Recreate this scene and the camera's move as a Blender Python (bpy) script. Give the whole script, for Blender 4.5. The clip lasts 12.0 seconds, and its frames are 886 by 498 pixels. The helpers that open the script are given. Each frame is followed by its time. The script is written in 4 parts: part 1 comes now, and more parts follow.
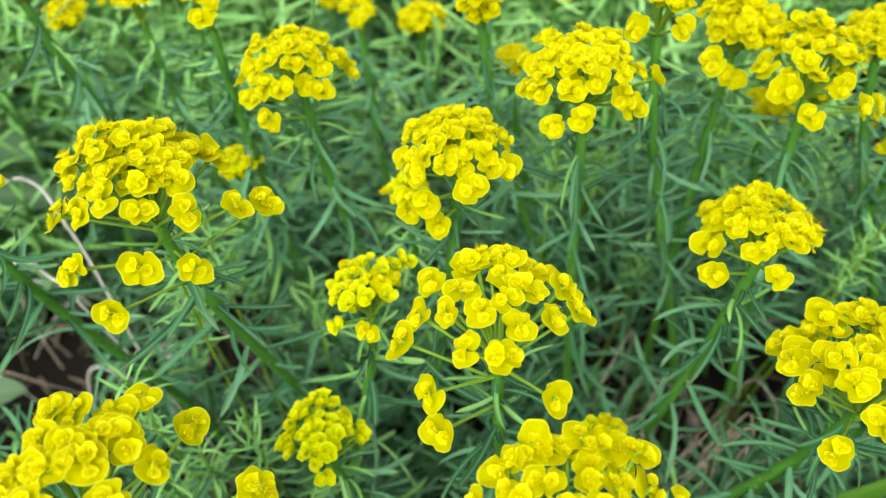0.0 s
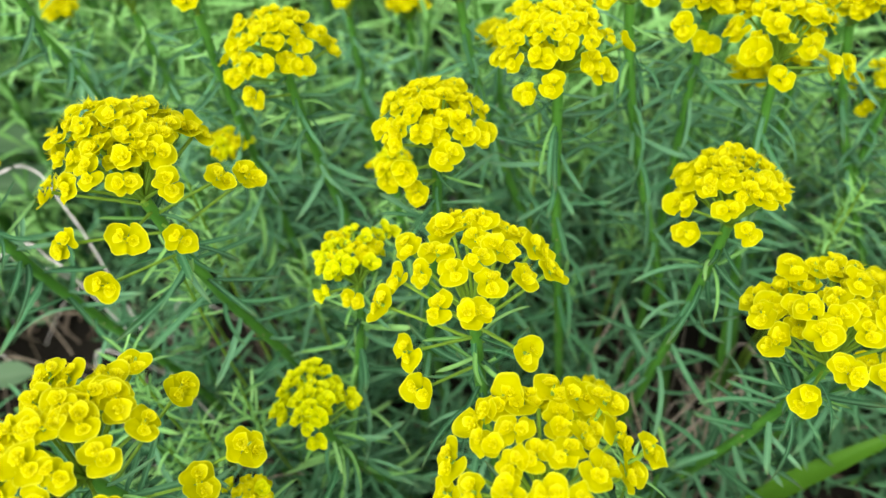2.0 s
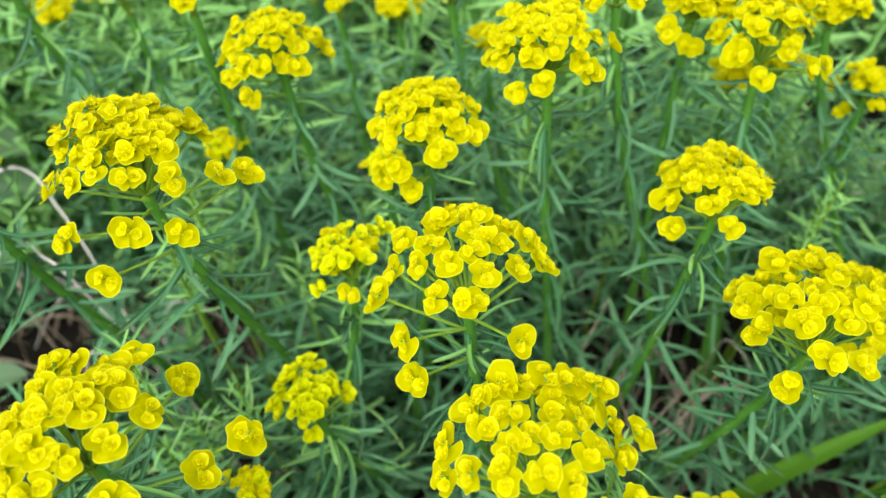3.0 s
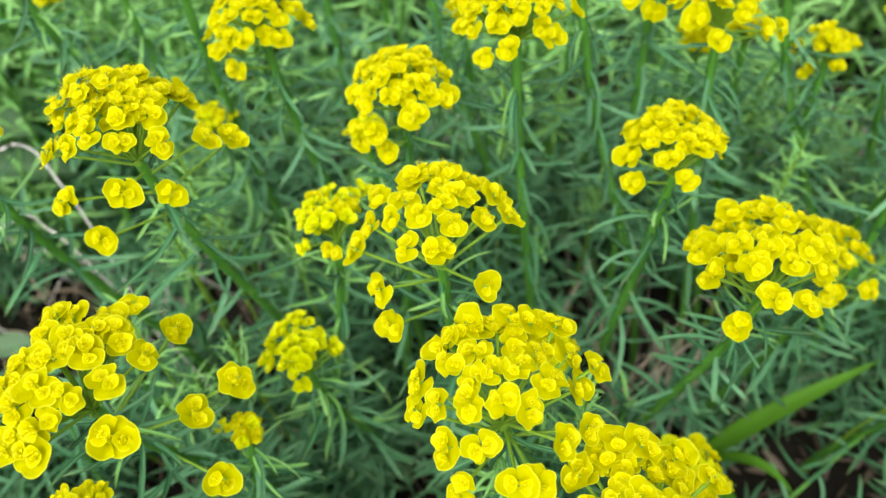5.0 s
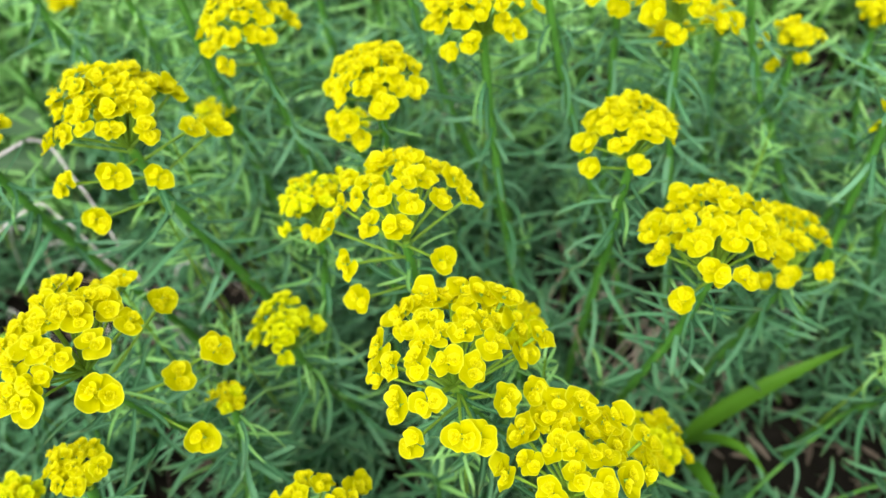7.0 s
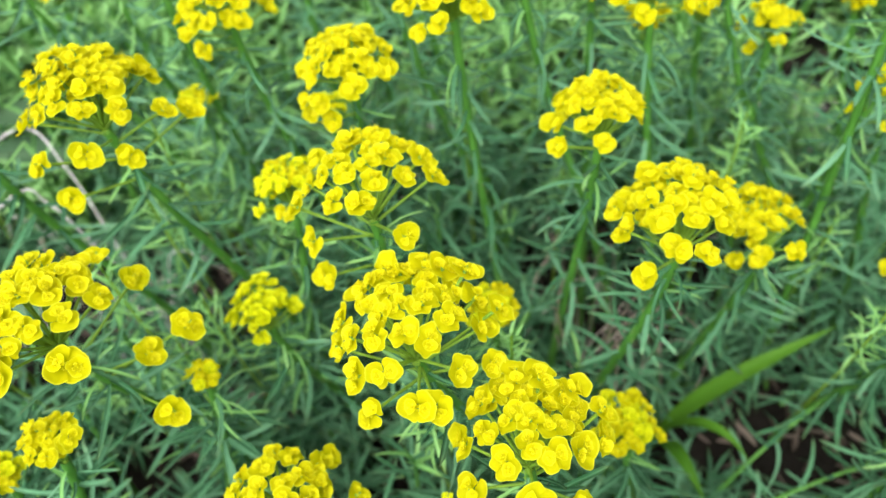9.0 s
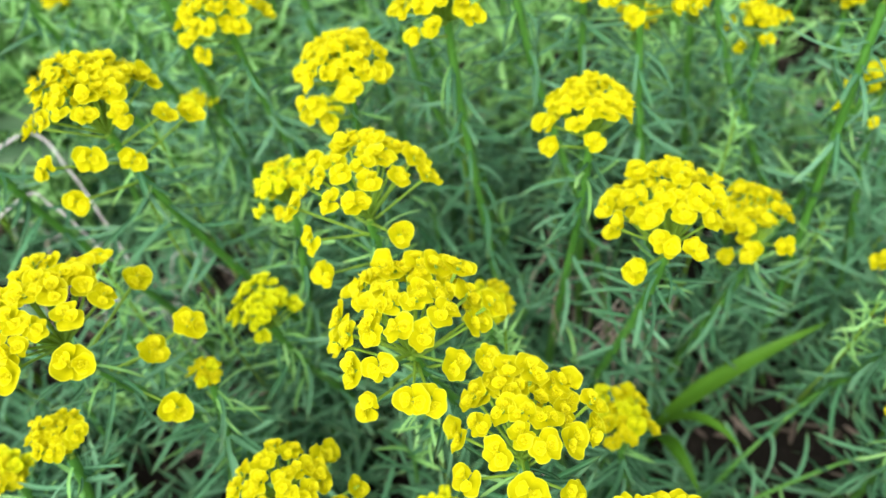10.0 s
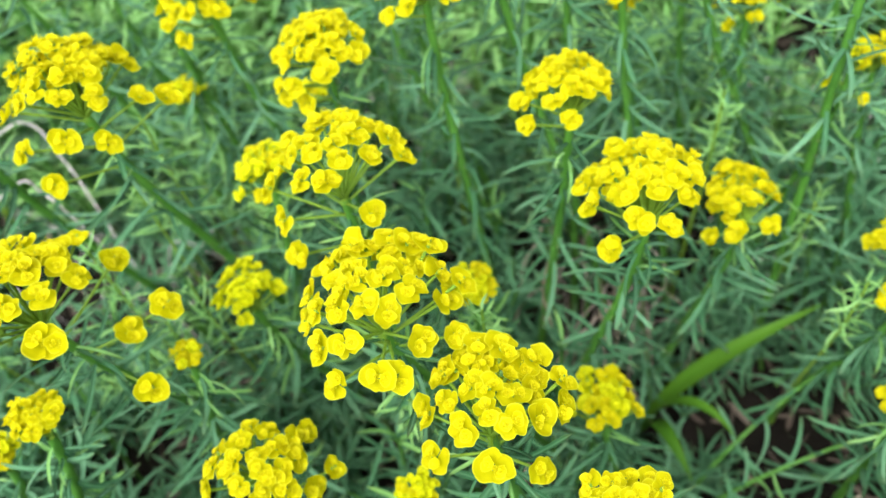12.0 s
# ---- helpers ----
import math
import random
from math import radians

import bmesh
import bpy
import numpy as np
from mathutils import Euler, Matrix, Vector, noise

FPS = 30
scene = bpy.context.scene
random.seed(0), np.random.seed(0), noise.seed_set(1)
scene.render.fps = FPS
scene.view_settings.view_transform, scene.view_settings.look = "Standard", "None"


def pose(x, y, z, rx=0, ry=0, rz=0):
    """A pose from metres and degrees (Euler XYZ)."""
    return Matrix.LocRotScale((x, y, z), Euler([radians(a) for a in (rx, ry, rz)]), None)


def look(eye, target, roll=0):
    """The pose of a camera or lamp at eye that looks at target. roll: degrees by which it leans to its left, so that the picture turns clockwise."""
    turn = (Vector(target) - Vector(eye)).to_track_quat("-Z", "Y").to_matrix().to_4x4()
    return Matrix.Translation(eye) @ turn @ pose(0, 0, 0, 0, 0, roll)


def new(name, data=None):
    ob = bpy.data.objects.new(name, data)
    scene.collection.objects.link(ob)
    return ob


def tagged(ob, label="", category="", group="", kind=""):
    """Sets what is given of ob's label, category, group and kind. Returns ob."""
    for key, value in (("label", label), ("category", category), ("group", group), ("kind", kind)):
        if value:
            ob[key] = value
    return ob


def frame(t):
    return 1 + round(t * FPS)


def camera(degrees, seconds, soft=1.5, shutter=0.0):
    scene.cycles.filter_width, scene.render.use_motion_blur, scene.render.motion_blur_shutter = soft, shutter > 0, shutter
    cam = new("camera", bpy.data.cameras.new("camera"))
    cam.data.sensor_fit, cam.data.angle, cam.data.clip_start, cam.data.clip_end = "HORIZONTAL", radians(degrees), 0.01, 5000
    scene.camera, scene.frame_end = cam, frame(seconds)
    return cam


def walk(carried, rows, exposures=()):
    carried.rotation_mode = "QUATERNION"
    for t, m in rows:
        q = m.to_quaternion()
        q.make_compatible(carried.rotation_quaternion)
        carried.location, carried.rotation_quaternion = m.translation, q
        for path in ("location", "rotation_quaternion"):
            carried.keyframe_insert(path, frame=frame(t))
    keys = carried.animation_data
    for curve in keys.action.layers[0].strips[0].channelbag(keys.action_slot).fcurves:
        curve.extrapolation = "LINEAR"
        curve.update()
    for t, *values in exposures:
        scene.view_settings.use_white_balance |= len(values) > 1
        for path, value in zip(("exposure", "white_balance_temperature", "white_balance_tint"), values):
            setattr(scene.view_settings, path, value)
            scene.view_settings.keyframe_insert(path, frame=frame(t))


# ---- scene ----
cam = camera(61.2, 12.0, 1.45)
cam.data.dof.use_dof, cam.data.dof.focus_distance, cam.data.dof.aperture_fstop = True, 0.203, 10.0
METRES, EYE, TILT, LEAN, TURN = 0.12, 0.40, -48.0, 0.0, 0.0
ROWS = [
    (0.0, 0.0, 0.0, 0.0, 0.0, 0.0, -0.0),
    (0.5, 0.0043, -0.0152, -0.0123, -0.23, 0.09, -0.38),
    (1.0, 0.0422, -0.0203, -0.0213, 0.29, -0.18, -0.02),
    (1.5, 0.0771, -0.0418, -0.0293, 0.87, -0.59, 0.64),
    (2.0, 0.0863, -0.0593, -0.0595, 1.01, -0.77, 1.53),
    (2.5, 0.0637, -0.0917, -0.0842, 0.03, -0.36, 1.63),
    (3.0, 0.0609, -0.1131, -0.096, -0.18, -0.12, 1.7),
    (5.0, 0.1416, -0.2444, -0.1715, 0.24, -1.38, 2.82),
    (5.5, 0.1675, -0.291, -0.1942, 0.45, -0.76, 2.37),
    (6.0, 0.2131, -0.3211, -0.2139, 1.09, -0.76, 2.15),
    (6.5, 0.2421, -0.3483, -0.2233, 1.77, -0.77, 2.3),
    (7.0, 0.3158, -0.3943, -0.2492, 2.38, -0.87, 2.83),
    (9.0, 0.4468, -0.4159, -0.314, 3.42, -0.94, 2.97),
    (9.5, 0.4582, -0.4427, -0.3177, 3.75, -0.95, 3.18),
    (10.0, 0.4767, -0.467, -0.323, 3.73, -0.85, 3.5),
    (10.5, 0.5, -0.4852, -0.3336, 3.74, -0.78, 3.5),
    (11.0, 0.5331, -0.4745, -0.3489, 3.85, -0.91, 3.49),
    (11.5, 0.5657, -0.4568, -0.3623, 4.44, -0.86, 3.66),
    (12.0, 0.5975, -0.4471, -0.3789, 5.13, -1.07, 3.93),
]
walk(cam, [(t, pose(0, 0, EYE, TILT, LEAN, TURN) @ pose(METRES * x, METRES * y, METRES * z, 90 + pitch, roll, yaw)) for t, x, y, z, yaw, pitch, roll in ROWS],
     ((0, 1.16, 6850, 6), (5.5, 1.19, 6850, 6), (7.2, 1.28, 6700, 8), (9.0, 1.38, 6500, 12), (12.0, 1.42, 6500, 13)))

# ---- light: an overcast, bright sky with a wide soft sun ----
world = bpy.data.worlds.new("sky")
scene.world = world
world.use_nodes = True
wn = world.node_tree.nodes
sky = wn.new("ShaderNodeTexSky")
sky.sky_type = "NISHITA"
sky.sun_disc = False
sky.sun_elevation, sky.sun_rotation = radians(58), radians(200)
sky.dust_density = 3.0
wn["Background"].inputs["Strength"].default_value = 0.15
cloud = wn.new("ShaderNodeHueSaturation")
cloud.inputs["Saturation"].default_value = 0.16
world.node_tree.links.new(sky.outputs["Color"], cloud.inputs["Color"])
world.node_tree.links.new(cloud.outputs["Color"], wn["Background"].inputs["Color"])
sun_data = bpy.data.lights.new("sun", "SUN")
sun_data.energy, sun_data.angle, sun_data.color = 1.0, radians(40), (1.0, 0.96, 0.88)
sun = new("sun", sun_data)
sun.matrix_world = look((-0.35, -0.55, 1.6), (0.05, 0.15, 0.2))

rng = random.Random(7)
UP = Vector((0, 0, 1))


# ---- materials ----
class Nodes:
    """A node material under construction."""

    def __init__(self, name):
        self.mat = bpy.data.materials.new(name)
        self.mat.use_nodes = True
        self.tree = self.mat.node_tree
        self.bsdf = self.tree.nodes["Principled BSDF"]
        self.out = self.tree.nodes["Material Output"]

    def add(self, kind, **inputs):
        node = self.tree.nodes.new(kind)
        for key, value in inputs.items():
            self.put(node.inputs[key.replace("_", " ")], value)
        return node

    def put(self, socket, value):
        if isinstance(value, bpy.types.NodeSocket):
            self.tree.links.new(value, socket)
        else:
            socket.default_value = value

    def noise(self, scale, detail=3.0, coords=None):
        node = self.add("ShaderNodeTexNoise", Scale=scale, Detail=detail)
        if coords is None:
            coords = self.add("ShaderNodeTexCoord").outputs["Object"]
        self.put(node.inputs["Vector"], coords)
        return node.outputs["Fac"]

    def ramp(self, fac, *stops):
        node = self.tree.nodes.new("ShaderNodeValToRGB")
        ramp = node.color_ramp
        while len(ramp.elements) < len(stops):
            ramp.elements.new(0.5)
        for element, (place, colour) in zip(ramp.elements, stops):
            element.position, element.color = place, (*colour, 1)
        self.put(node.inputs["Fac"], fac)
        return node.outputs["Color"]

    def mix(self, fac, a, b, kind="MIX"):
        node = self.tree.nodes.new("ShaderNodeMix")
        node.data_type, node.blend_type = "RGBA", kind
        self.put(node.inputs[0], fac)
        self.put(node.inputs[6], a if isinstance(a, bpy.types.NodeSocket) else (*a, 1))
        self.put(node.inputs[7], b if isinstance(b, bpy.types.NodeSocket) else (*b, 1))
        return node.outputs[2]

    def maths(self, kind, a, b=0.0, clamp=False):
        node = self.tree.nodes.new("ShaderNodeMath")
        node.operation, node.use_clamp = kind, clamp
        self.put(node.inputs[0], a)
        self.put(node.inputs[1], b)
        return node.outputs[0]

    def chance(self):
        """One random number for each object and each loose piece of a mesh."""
        a = self.add("ShaderNodeObjectInfo").outputs["Random"]
        b = self.add("ShaderNodeNewGeometry").outputs["Random Per Island"]
        return self.maths("FRACT", self.maths("ADD", a, self.maths("MULTIPLY", b, 3.7)))

    def attribute(self, name):
        node = self.tree.nodes.new("ShaderNodeAttribute")
        node.attribute_name = name
        return node.outputs["Fac"]

    def finish(self, colour, rough, bump=None, depth=0.0005, thin=0.0, spec=0.4):
        self.put(self.bsdf.inputs["Base Color"], colour)
        self.put(self.bsdf.inputs["Roughness"], rough)
        self.put(self.bsdf.inputs["Specular IOR Level"], spec)
        normal = None
        if bump is not None:
            node = self.add("ShaderNodeBump", Strength=0.6, Distance=depth, Height=bump)
            normal = node.outputs["Normal"]
            self.put(self.bsdf.inputs["Normal"], normal)
        if thin:
            glow = self.add("ShaderNodeBsdfTranslucent", Color=colour)
            both = self.add("ShaderNodeMixShader", Fac=thin)
            self.put(both.inputs[1], self.bsdf.outputs[0])
            self.put(both.inputs[2], glow.outputs[0])
            self.put(self.out.inputs["Surface"], both.outputs[0])
        return self.mat


def bract_material():
    n = Nodes("yellow_bract")
    rim = n.attribute("rim")
    grain = n.noise(5.0, 4.0)
    veins = n.noise(22.0, 2.0)
    base = n.ramp(rim, (0.0, (0.50, 0.53, 0.001)), (0.30, (0.65, 0.61, 0.001)), (0.70, (0.70, 0.65, 0.001)), (0.91, (0.64, 0.61, 0.001)), (0.985, (0.90, 0.88, 0.045)), (1.0, (0.90, 0.88, 0.045)))
    base = n.mix(n.maths("MULTIPLY", grain, 0.34), base, (0.56, 0.56, 0.001))
    base = n.mix(n.maths("MULTIPLY", n.chance(), 0.24), base, (0.54, 0.56, 0.002))
    return n.finish(base, 0.7, n.maths("ADD", grain, n.maths("MULTIPLY", veins, 0.4)), 0.0006, 0.52, 0.08)


def centre_material():
    n = Nodes("yellow_flower_centre")
    rim = n.attribute("rim")
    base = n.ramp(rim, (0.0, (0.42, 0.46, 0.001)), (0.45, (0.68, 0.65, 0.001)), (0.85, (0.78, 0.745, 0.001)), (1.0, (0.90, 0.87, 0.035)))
    base = n.mix(n.maths("MULTIPLY", n.chance(), 0.3), base, (0.72, 0.63, 0.002))
    return n.finish(base, 0.5, n.noise(40.0), 0.0002, 0.42, 0.12)


def bud_material():
    n = Nodes("green_yellow_young_bract")
    rim = n.attribute("rim")
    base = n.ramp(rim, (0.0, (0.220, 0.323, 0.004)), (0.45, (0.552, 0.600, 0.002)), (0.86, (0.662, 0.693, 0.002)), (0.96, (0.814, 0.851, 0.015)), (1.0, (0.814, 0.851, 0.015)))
    base = n.mix(n.maths("MULTIPLY", n.chance(), 0.3), base, (0.463, 0.554, 0.005))
    return n.finish(base, 0.6, n.noise(9.0), 0.0004, 0.40, 0.12)


def young_centre_material():
    n = Nodes("green_yellow_young_centre")
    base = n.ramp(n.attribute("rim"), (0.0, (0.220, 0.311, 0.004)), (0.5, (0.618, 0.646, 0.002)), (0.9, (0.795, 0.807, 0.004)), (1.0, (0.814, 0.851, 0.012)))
    return n.finish(base, 0.5, n.noise(40.0), 0.0002, 0.35, 0.15)


def leaf_material(name, dark, mid, light, thin=0.30):
    n = Nodes(name)
    along = n.attribute("rim")
    rib = n.attribute("rib")
    c = n.chance()
    base = n.ramp(c, (0.0, dark), (0.45, mid), (1.0, light))
    base = n.mix(n.maths("MULTIPLY", n.noise(5.0, 4.0), 0.45), base, dark)
    base = n.mix(n.maths("MULTIPLY", rib, 0.5), base, light)
    base = n.mix(n.maths("MULTIPLY", n.maths("POWER", along, 9.0), 0.35), base, (0.22, 0.19, 0.05))
    return n.finish(base, 0.6, n.maths("ADD", rib, n.noise(30.0)), 0.0003, thin, 0.16)


def stem_material(name, low, high):
    n = Nodes(name)
    base = n.ramp(n.noise(60.0, 4.0), (0.3, low), (0.7, high))
    base = n.mix(n.maths("MULTIPLY", n.noise(14.0), 0.4), base, low)
    return n.finish(base, 0.5, n.noise(300.0), 0.0004, 0.0, 0.4)


def straw_material(name, a, b, stain=(0.10, 0.075, 0.055)):
    n = Nodes(name)
    base = n.ramp(n.chance(), (0.0, a), (1.0, b))
    base = n.mix(n.maths("MULTIPLY", n.noise(120.0, 4.0), 0.6), base, stain)
    return n.finish(base, 0.75, n.noise(400.0), 0.0005, 0.0, 0.2)


def soil_material():
    n = Nodes("soil")
    coarse = n.noise(14.0, 6.0)
    fine = n.noise(140.0, 8.0)
    # Darker than real humus: the shade between the stems is in the colour.
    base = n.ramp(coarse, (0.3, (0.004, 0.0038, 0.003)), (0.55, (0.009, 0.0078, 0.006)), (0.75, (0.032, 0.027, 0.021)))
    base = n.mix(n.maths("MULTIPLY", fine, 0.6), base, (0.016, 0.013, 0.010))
    return n.finish(base, 0.95, n.maths("ADD", coarse, fine), 0.006, 0.0, 0.15)


def stone_material():
    n = Nodes("pale_stone")
    base = n.ramp(n.chance(), (0.0, (0.26, 0.22, 0.20)), (0.6, (0.45, 0.40, 0.38)), (1.0, (0.68, 0.64, 0.62)))
    base = n.mix(n.maths("MULTIPLY", n.noise(160.0, 5.0), 0.5), base, (0.20, 0.16, 0.13))
    return n.finish(base, 0.85, n.noise(220.0), 0.001, 0.0, 0.25)


BRACT, CENTRE, BUD, BUD_CENTRE = bract_material(), centre_material(), bud_material(), young_centre_material()
LEAF = leaf_material("blue_green_leaf", (0.011, 0.060, 0.023), (0.046, 0.188, 0.074), (0.165, 0.375, 0.212), thin=0.20)
# Young-leaf green, lightened further to carry the bright haze behind the flowers.
FRESH_HAZED = leaf_material("fresh_hazed_leaf", (0.105, 0.290, 0.070), (0.215, 0.500, 0.138), (0.360, 0.660, 0.250))
BLADE = leaf_material("bright_green_blade", (0.037, 0.130, 0.009), (0.060, 0.190, 0.012), (0.095, 0.245, 0.020))
BROAD = leaf_material("grey_green_broad_leaf", (0.060, 0.135, 0.065), (0.115, 0.215, 0.115), (0.190, 0.300, 0.180))
STEM = stem_material("green_stem", (0.050, 0.180, 0.020), (0.105, 0.310, 0.044))
SCAR = stem_material("pale_leaf_scar", (0.13, 0.20, 0.07), (0.20, 0.28, 0.10))
STALK = stem_material("yellow_green_stalk", (0.150, 0.310, 0.022), (0.255, 0.430, 0.042))
STRAW = straw_material("dry_straw", (0.30, 0.24, 0.18), (0.54, 0.46, 0.38))
LITTER = straw_material("brown_leaf_litter", (0.060, 0.045, 0.034), (0.21, 0.17, 0.14))
SOIL, STONE = soil_material(), stone_material()


# ---- mesh helpers ----
def mesh_of(name, verts, faces, materials, slots=None, **layers):
    me = bpy.data.meshes.new(name)
    me.from_pydata([tuple(v) for v in verts], [], faces)
    for m in materials:
        me.materials.append(m)
    if slots is not None:
        me.polygons.foreach_set("material_index", slots)
    for key, values in layers.items():
        me.attributes.new(key, "FLOAT", "POINT").data.foreach_set("value", [float(v) for v in values])
    me.polygons.foreach_set("use_smooth", [True] * len(me.polygons))
    me.update()
    return me


class Pile:
    """Collects verts, faces and point layers of one mesh."""

    def __init__(self):
        self.verts, self.faces, self.rim, self.rib, self.slots = [], [], [], [], []

    def sheet(self, rows, rim, rib=None, slot=0, closed=False):
        """A grid of points, a row after a row."""
        base, wide = len(self.verts), len(rows[0])
        for r, row in enumerate(rows):
            for c, v in enumerate(row):
                self.verts.append(v)
                self.rim.append(rim[r])
                self.rib.append(rib[c] if rib else 0.0)
        for r in range(len(rows) - 1):
            for c in range(wide if closed else wide - 1):
                d = (c + 1) % wide
                self.faces.append((base + r * wide + c, base + r * wide + d, base + (r + 1) * wide + d, base + (r + 1) * wide + c))
                self.slots.append(slot)

    def mesh(self, name, *materials):
        return mesh_of(name, self.verts, self.faces, materials, self.slots, rim=self.rim, rib=self.rib)


def tube(points, radii, sides=8):
    """Rings of a round stem along points."""
    rows = []
    side = Vector((1, 0.13, 0.07))
    for i, p in enumerate(points):
        a, b = points[max(i - 1, 0)], points[min(i + 1, len(points) - 1)]
        ahead = (b - a).normalized()
        u = (side - ahead * side.dot(ahead)).normalized()
        w = ahead.cross(u)
        rows.append([p + radii[i] * (math.cos(t) * u + math.sin(t) * w) for t in (2 * math.pi * k / sides for k in range(sides))])
    return rows


def bend(a, b, c, d, n):
    """n + 1 points on the cubic curve from a to d."""
    return [(1 - t) ** 3 * a + 3 * t * (1 - t) ** 2 * b + 3 * t * t * (1 - t) * c + t ** 3 * d for t in (i / n for i in range(n + 1))]


def part(name, me, parent, m, label=""):
    """One mesh object under a thing or a part, at the world pose m for a thing's part."""
    ob = new(name, me)
    ob.parent = parent
    ob.matrix_local = m
    return tagged(ob, label)


def aim(place, way, hint, scale):
    """A pose whose x axis points along way, with its z axis near to hint."""
    x = way.normalized()
    y = hint.cross(x)
    y = y.normalized() if y.length > 1e-4 else Vector((0, 1, 0)).cross(x).normalized()
    z = x.cross(y)
    m = Matrix((x, y, z)).transposed().to_4x4()
    sx, sy, sz = scale if isinstance(scale, tuple) else (scale, scale, scale)
    return Matrix.Translation(place) @ m @ Matrix.Diagonal((sx, sy, sz, 1))


# ---- the flower: two broad bracts, and two small cups in their middle ----
RINGS = (0.04, 0.22, 0.42, 0.62, 0.80, 0.92, 1.0)


def bract_rows(reach, cup, tip, turn, wave, seed, rings=RINGS, n_a=23, spread=102, notch=0.2, shift=0.0):
    """One broad kidney-shaped bract with a small point, rising from its middle like half a bowl."""
    dice = random.Random(seed)
    phase, slant = dice.uniform(0, 6.28), dice.uniform(-0.10, 0.10)
    rows = []
    for q in rings:
        row = []
        for k in range(n_a):
            a = radians(spread) * (2 * k / (n_a - 1) - 1)
            side = max(0.0, min(1.0, (abs(a) - 0.85) / 0.90))
            edge = reach * (1 + tip * math.exp(-(a / (0.14 + 0.8 * tip)) ** 2)) * (1 - notch * side ** 2)
            edge *= 1 + slant * math.sin(a) + wave * 0.5 * math.sin(3 * a + phase) + wave * 0.25 * math.sin(7 * a + 2 * phase)
            x, y = shift + q * edge * math.cos(a), q * edge * math.sin(a)
            z = cup * reach * q ** 1.6 * (1 - 0.25 * math.sin(a) ** 2)
            z += reach * wave * q ** 3 * (0.9 * math.sin(2 * a + phase) + 0.5 * math.sin(5 * a + 3 * phase))
            z += 0.05 * reach * math.exp(-(a / 0.14) ** 2) * q * (1 - q) - 0.05 * reach * q ** 9
            row.append(Vector((x * math.cos(turn) - y * math.sin(turn), x * math.sin(turn) + y * math.cos(turn), z)))
        rows.append(row)
    return rows


def bracts_mesh(seed, material, cups, point=1.0):
    dice = random.Random(seed)
    pile = Pile()
    for side in (0, 1):
        pile.sheet(bract_rows(0.5 * dice.uniform(0.93, 1.04), cups[side], point * dice.uniform(0.03, 0.13), side * math.pi + dice.uniform(-0.12, 0.12),
                              0.11 + 0.03 * point, seed * 10 + side, notch=dice.uniform(0.12, 0.50), spread=dice.uniform(98, 108), shift=0.03), RINGS)
    return pile.mesh("bract_pair", material)


def cyathium(pile, put, size, dice, rise=1.0):
    """A green-yellow bowl with four gland lobes, each with two horns."""
    bowl = []
    for r, z in ((0.06, -0.45), (0.34, 0.05), (0.42, 0.46), (0.32, 0.54), (0.10, 0.50)):
        bowl.append([put(Vector((size * r * math.cos(a), size * r * math.sin(a), size * z))) for a in (k * math.pi / 4 for k in range(8))])
    pile.sheet(bowl, [0.1, 0.2, 0.5, 0.6, 0.2], closed=True)
    knob = [[put(Vector((size * (r * math.cos(a) + 0.06), size * r * math.sin(a), size * z))) for a in (k * math.pi / 3 for k in range(6))] for r, z in ((0.10, 0.45), (0.17, 0.66), (0.13, 0.84), (0.02, 0.92))]
    pile.sheet(knob, [0.3, 0.5, 0.7, 0.9], closed=True)
    for g in range(4):
        a = g * math.pi / 2 + 0.785 + dice.uniform(-0.2, 0.2)
        lobe = [(a + (k / 5 - 0.5) * 1.15, 0.58 + 0.10 * math.cos((k / 5 - 0.5) * 4)) for k in range(6)]
        low, top, out = ([put(Vector((size * (rr + d) * math.cos(b), size * (rr + d) * math.sin(b), size * z))) for b, rr in lobe] for d, z in ((-0.2, 0.54), (0.0, 0.70), (0.05, 0.50)))
        pile.sheet([low, top, out], [0.8, 1.0, 0.9])
        for b in (a - 0.5, a + 0.5):
            far = dice.uniform(0.70, 0.95)
            horn = [put(Vector((size * r * math.cos(b + d), size * r * math.sin(b + d), size * z))) for r, d, z in ((0.50, -0.17, 0.58), (0.50, 0.17, 0.58), (0.60, 0.0, 0.70))]
            point = put(Vector((size * far * math.cos(b), size * far * math.sin(b), size * rise * dice.uniform(0.85, 1.10))))
            pile.sheet([horn, [horn[0].lerp(point, 0.6), horn[1].lerp(point, 0.6), horn[2].lerp(point, 0.7)], [point] * 3], [0.8, 0.95, 1.0], closed=True)


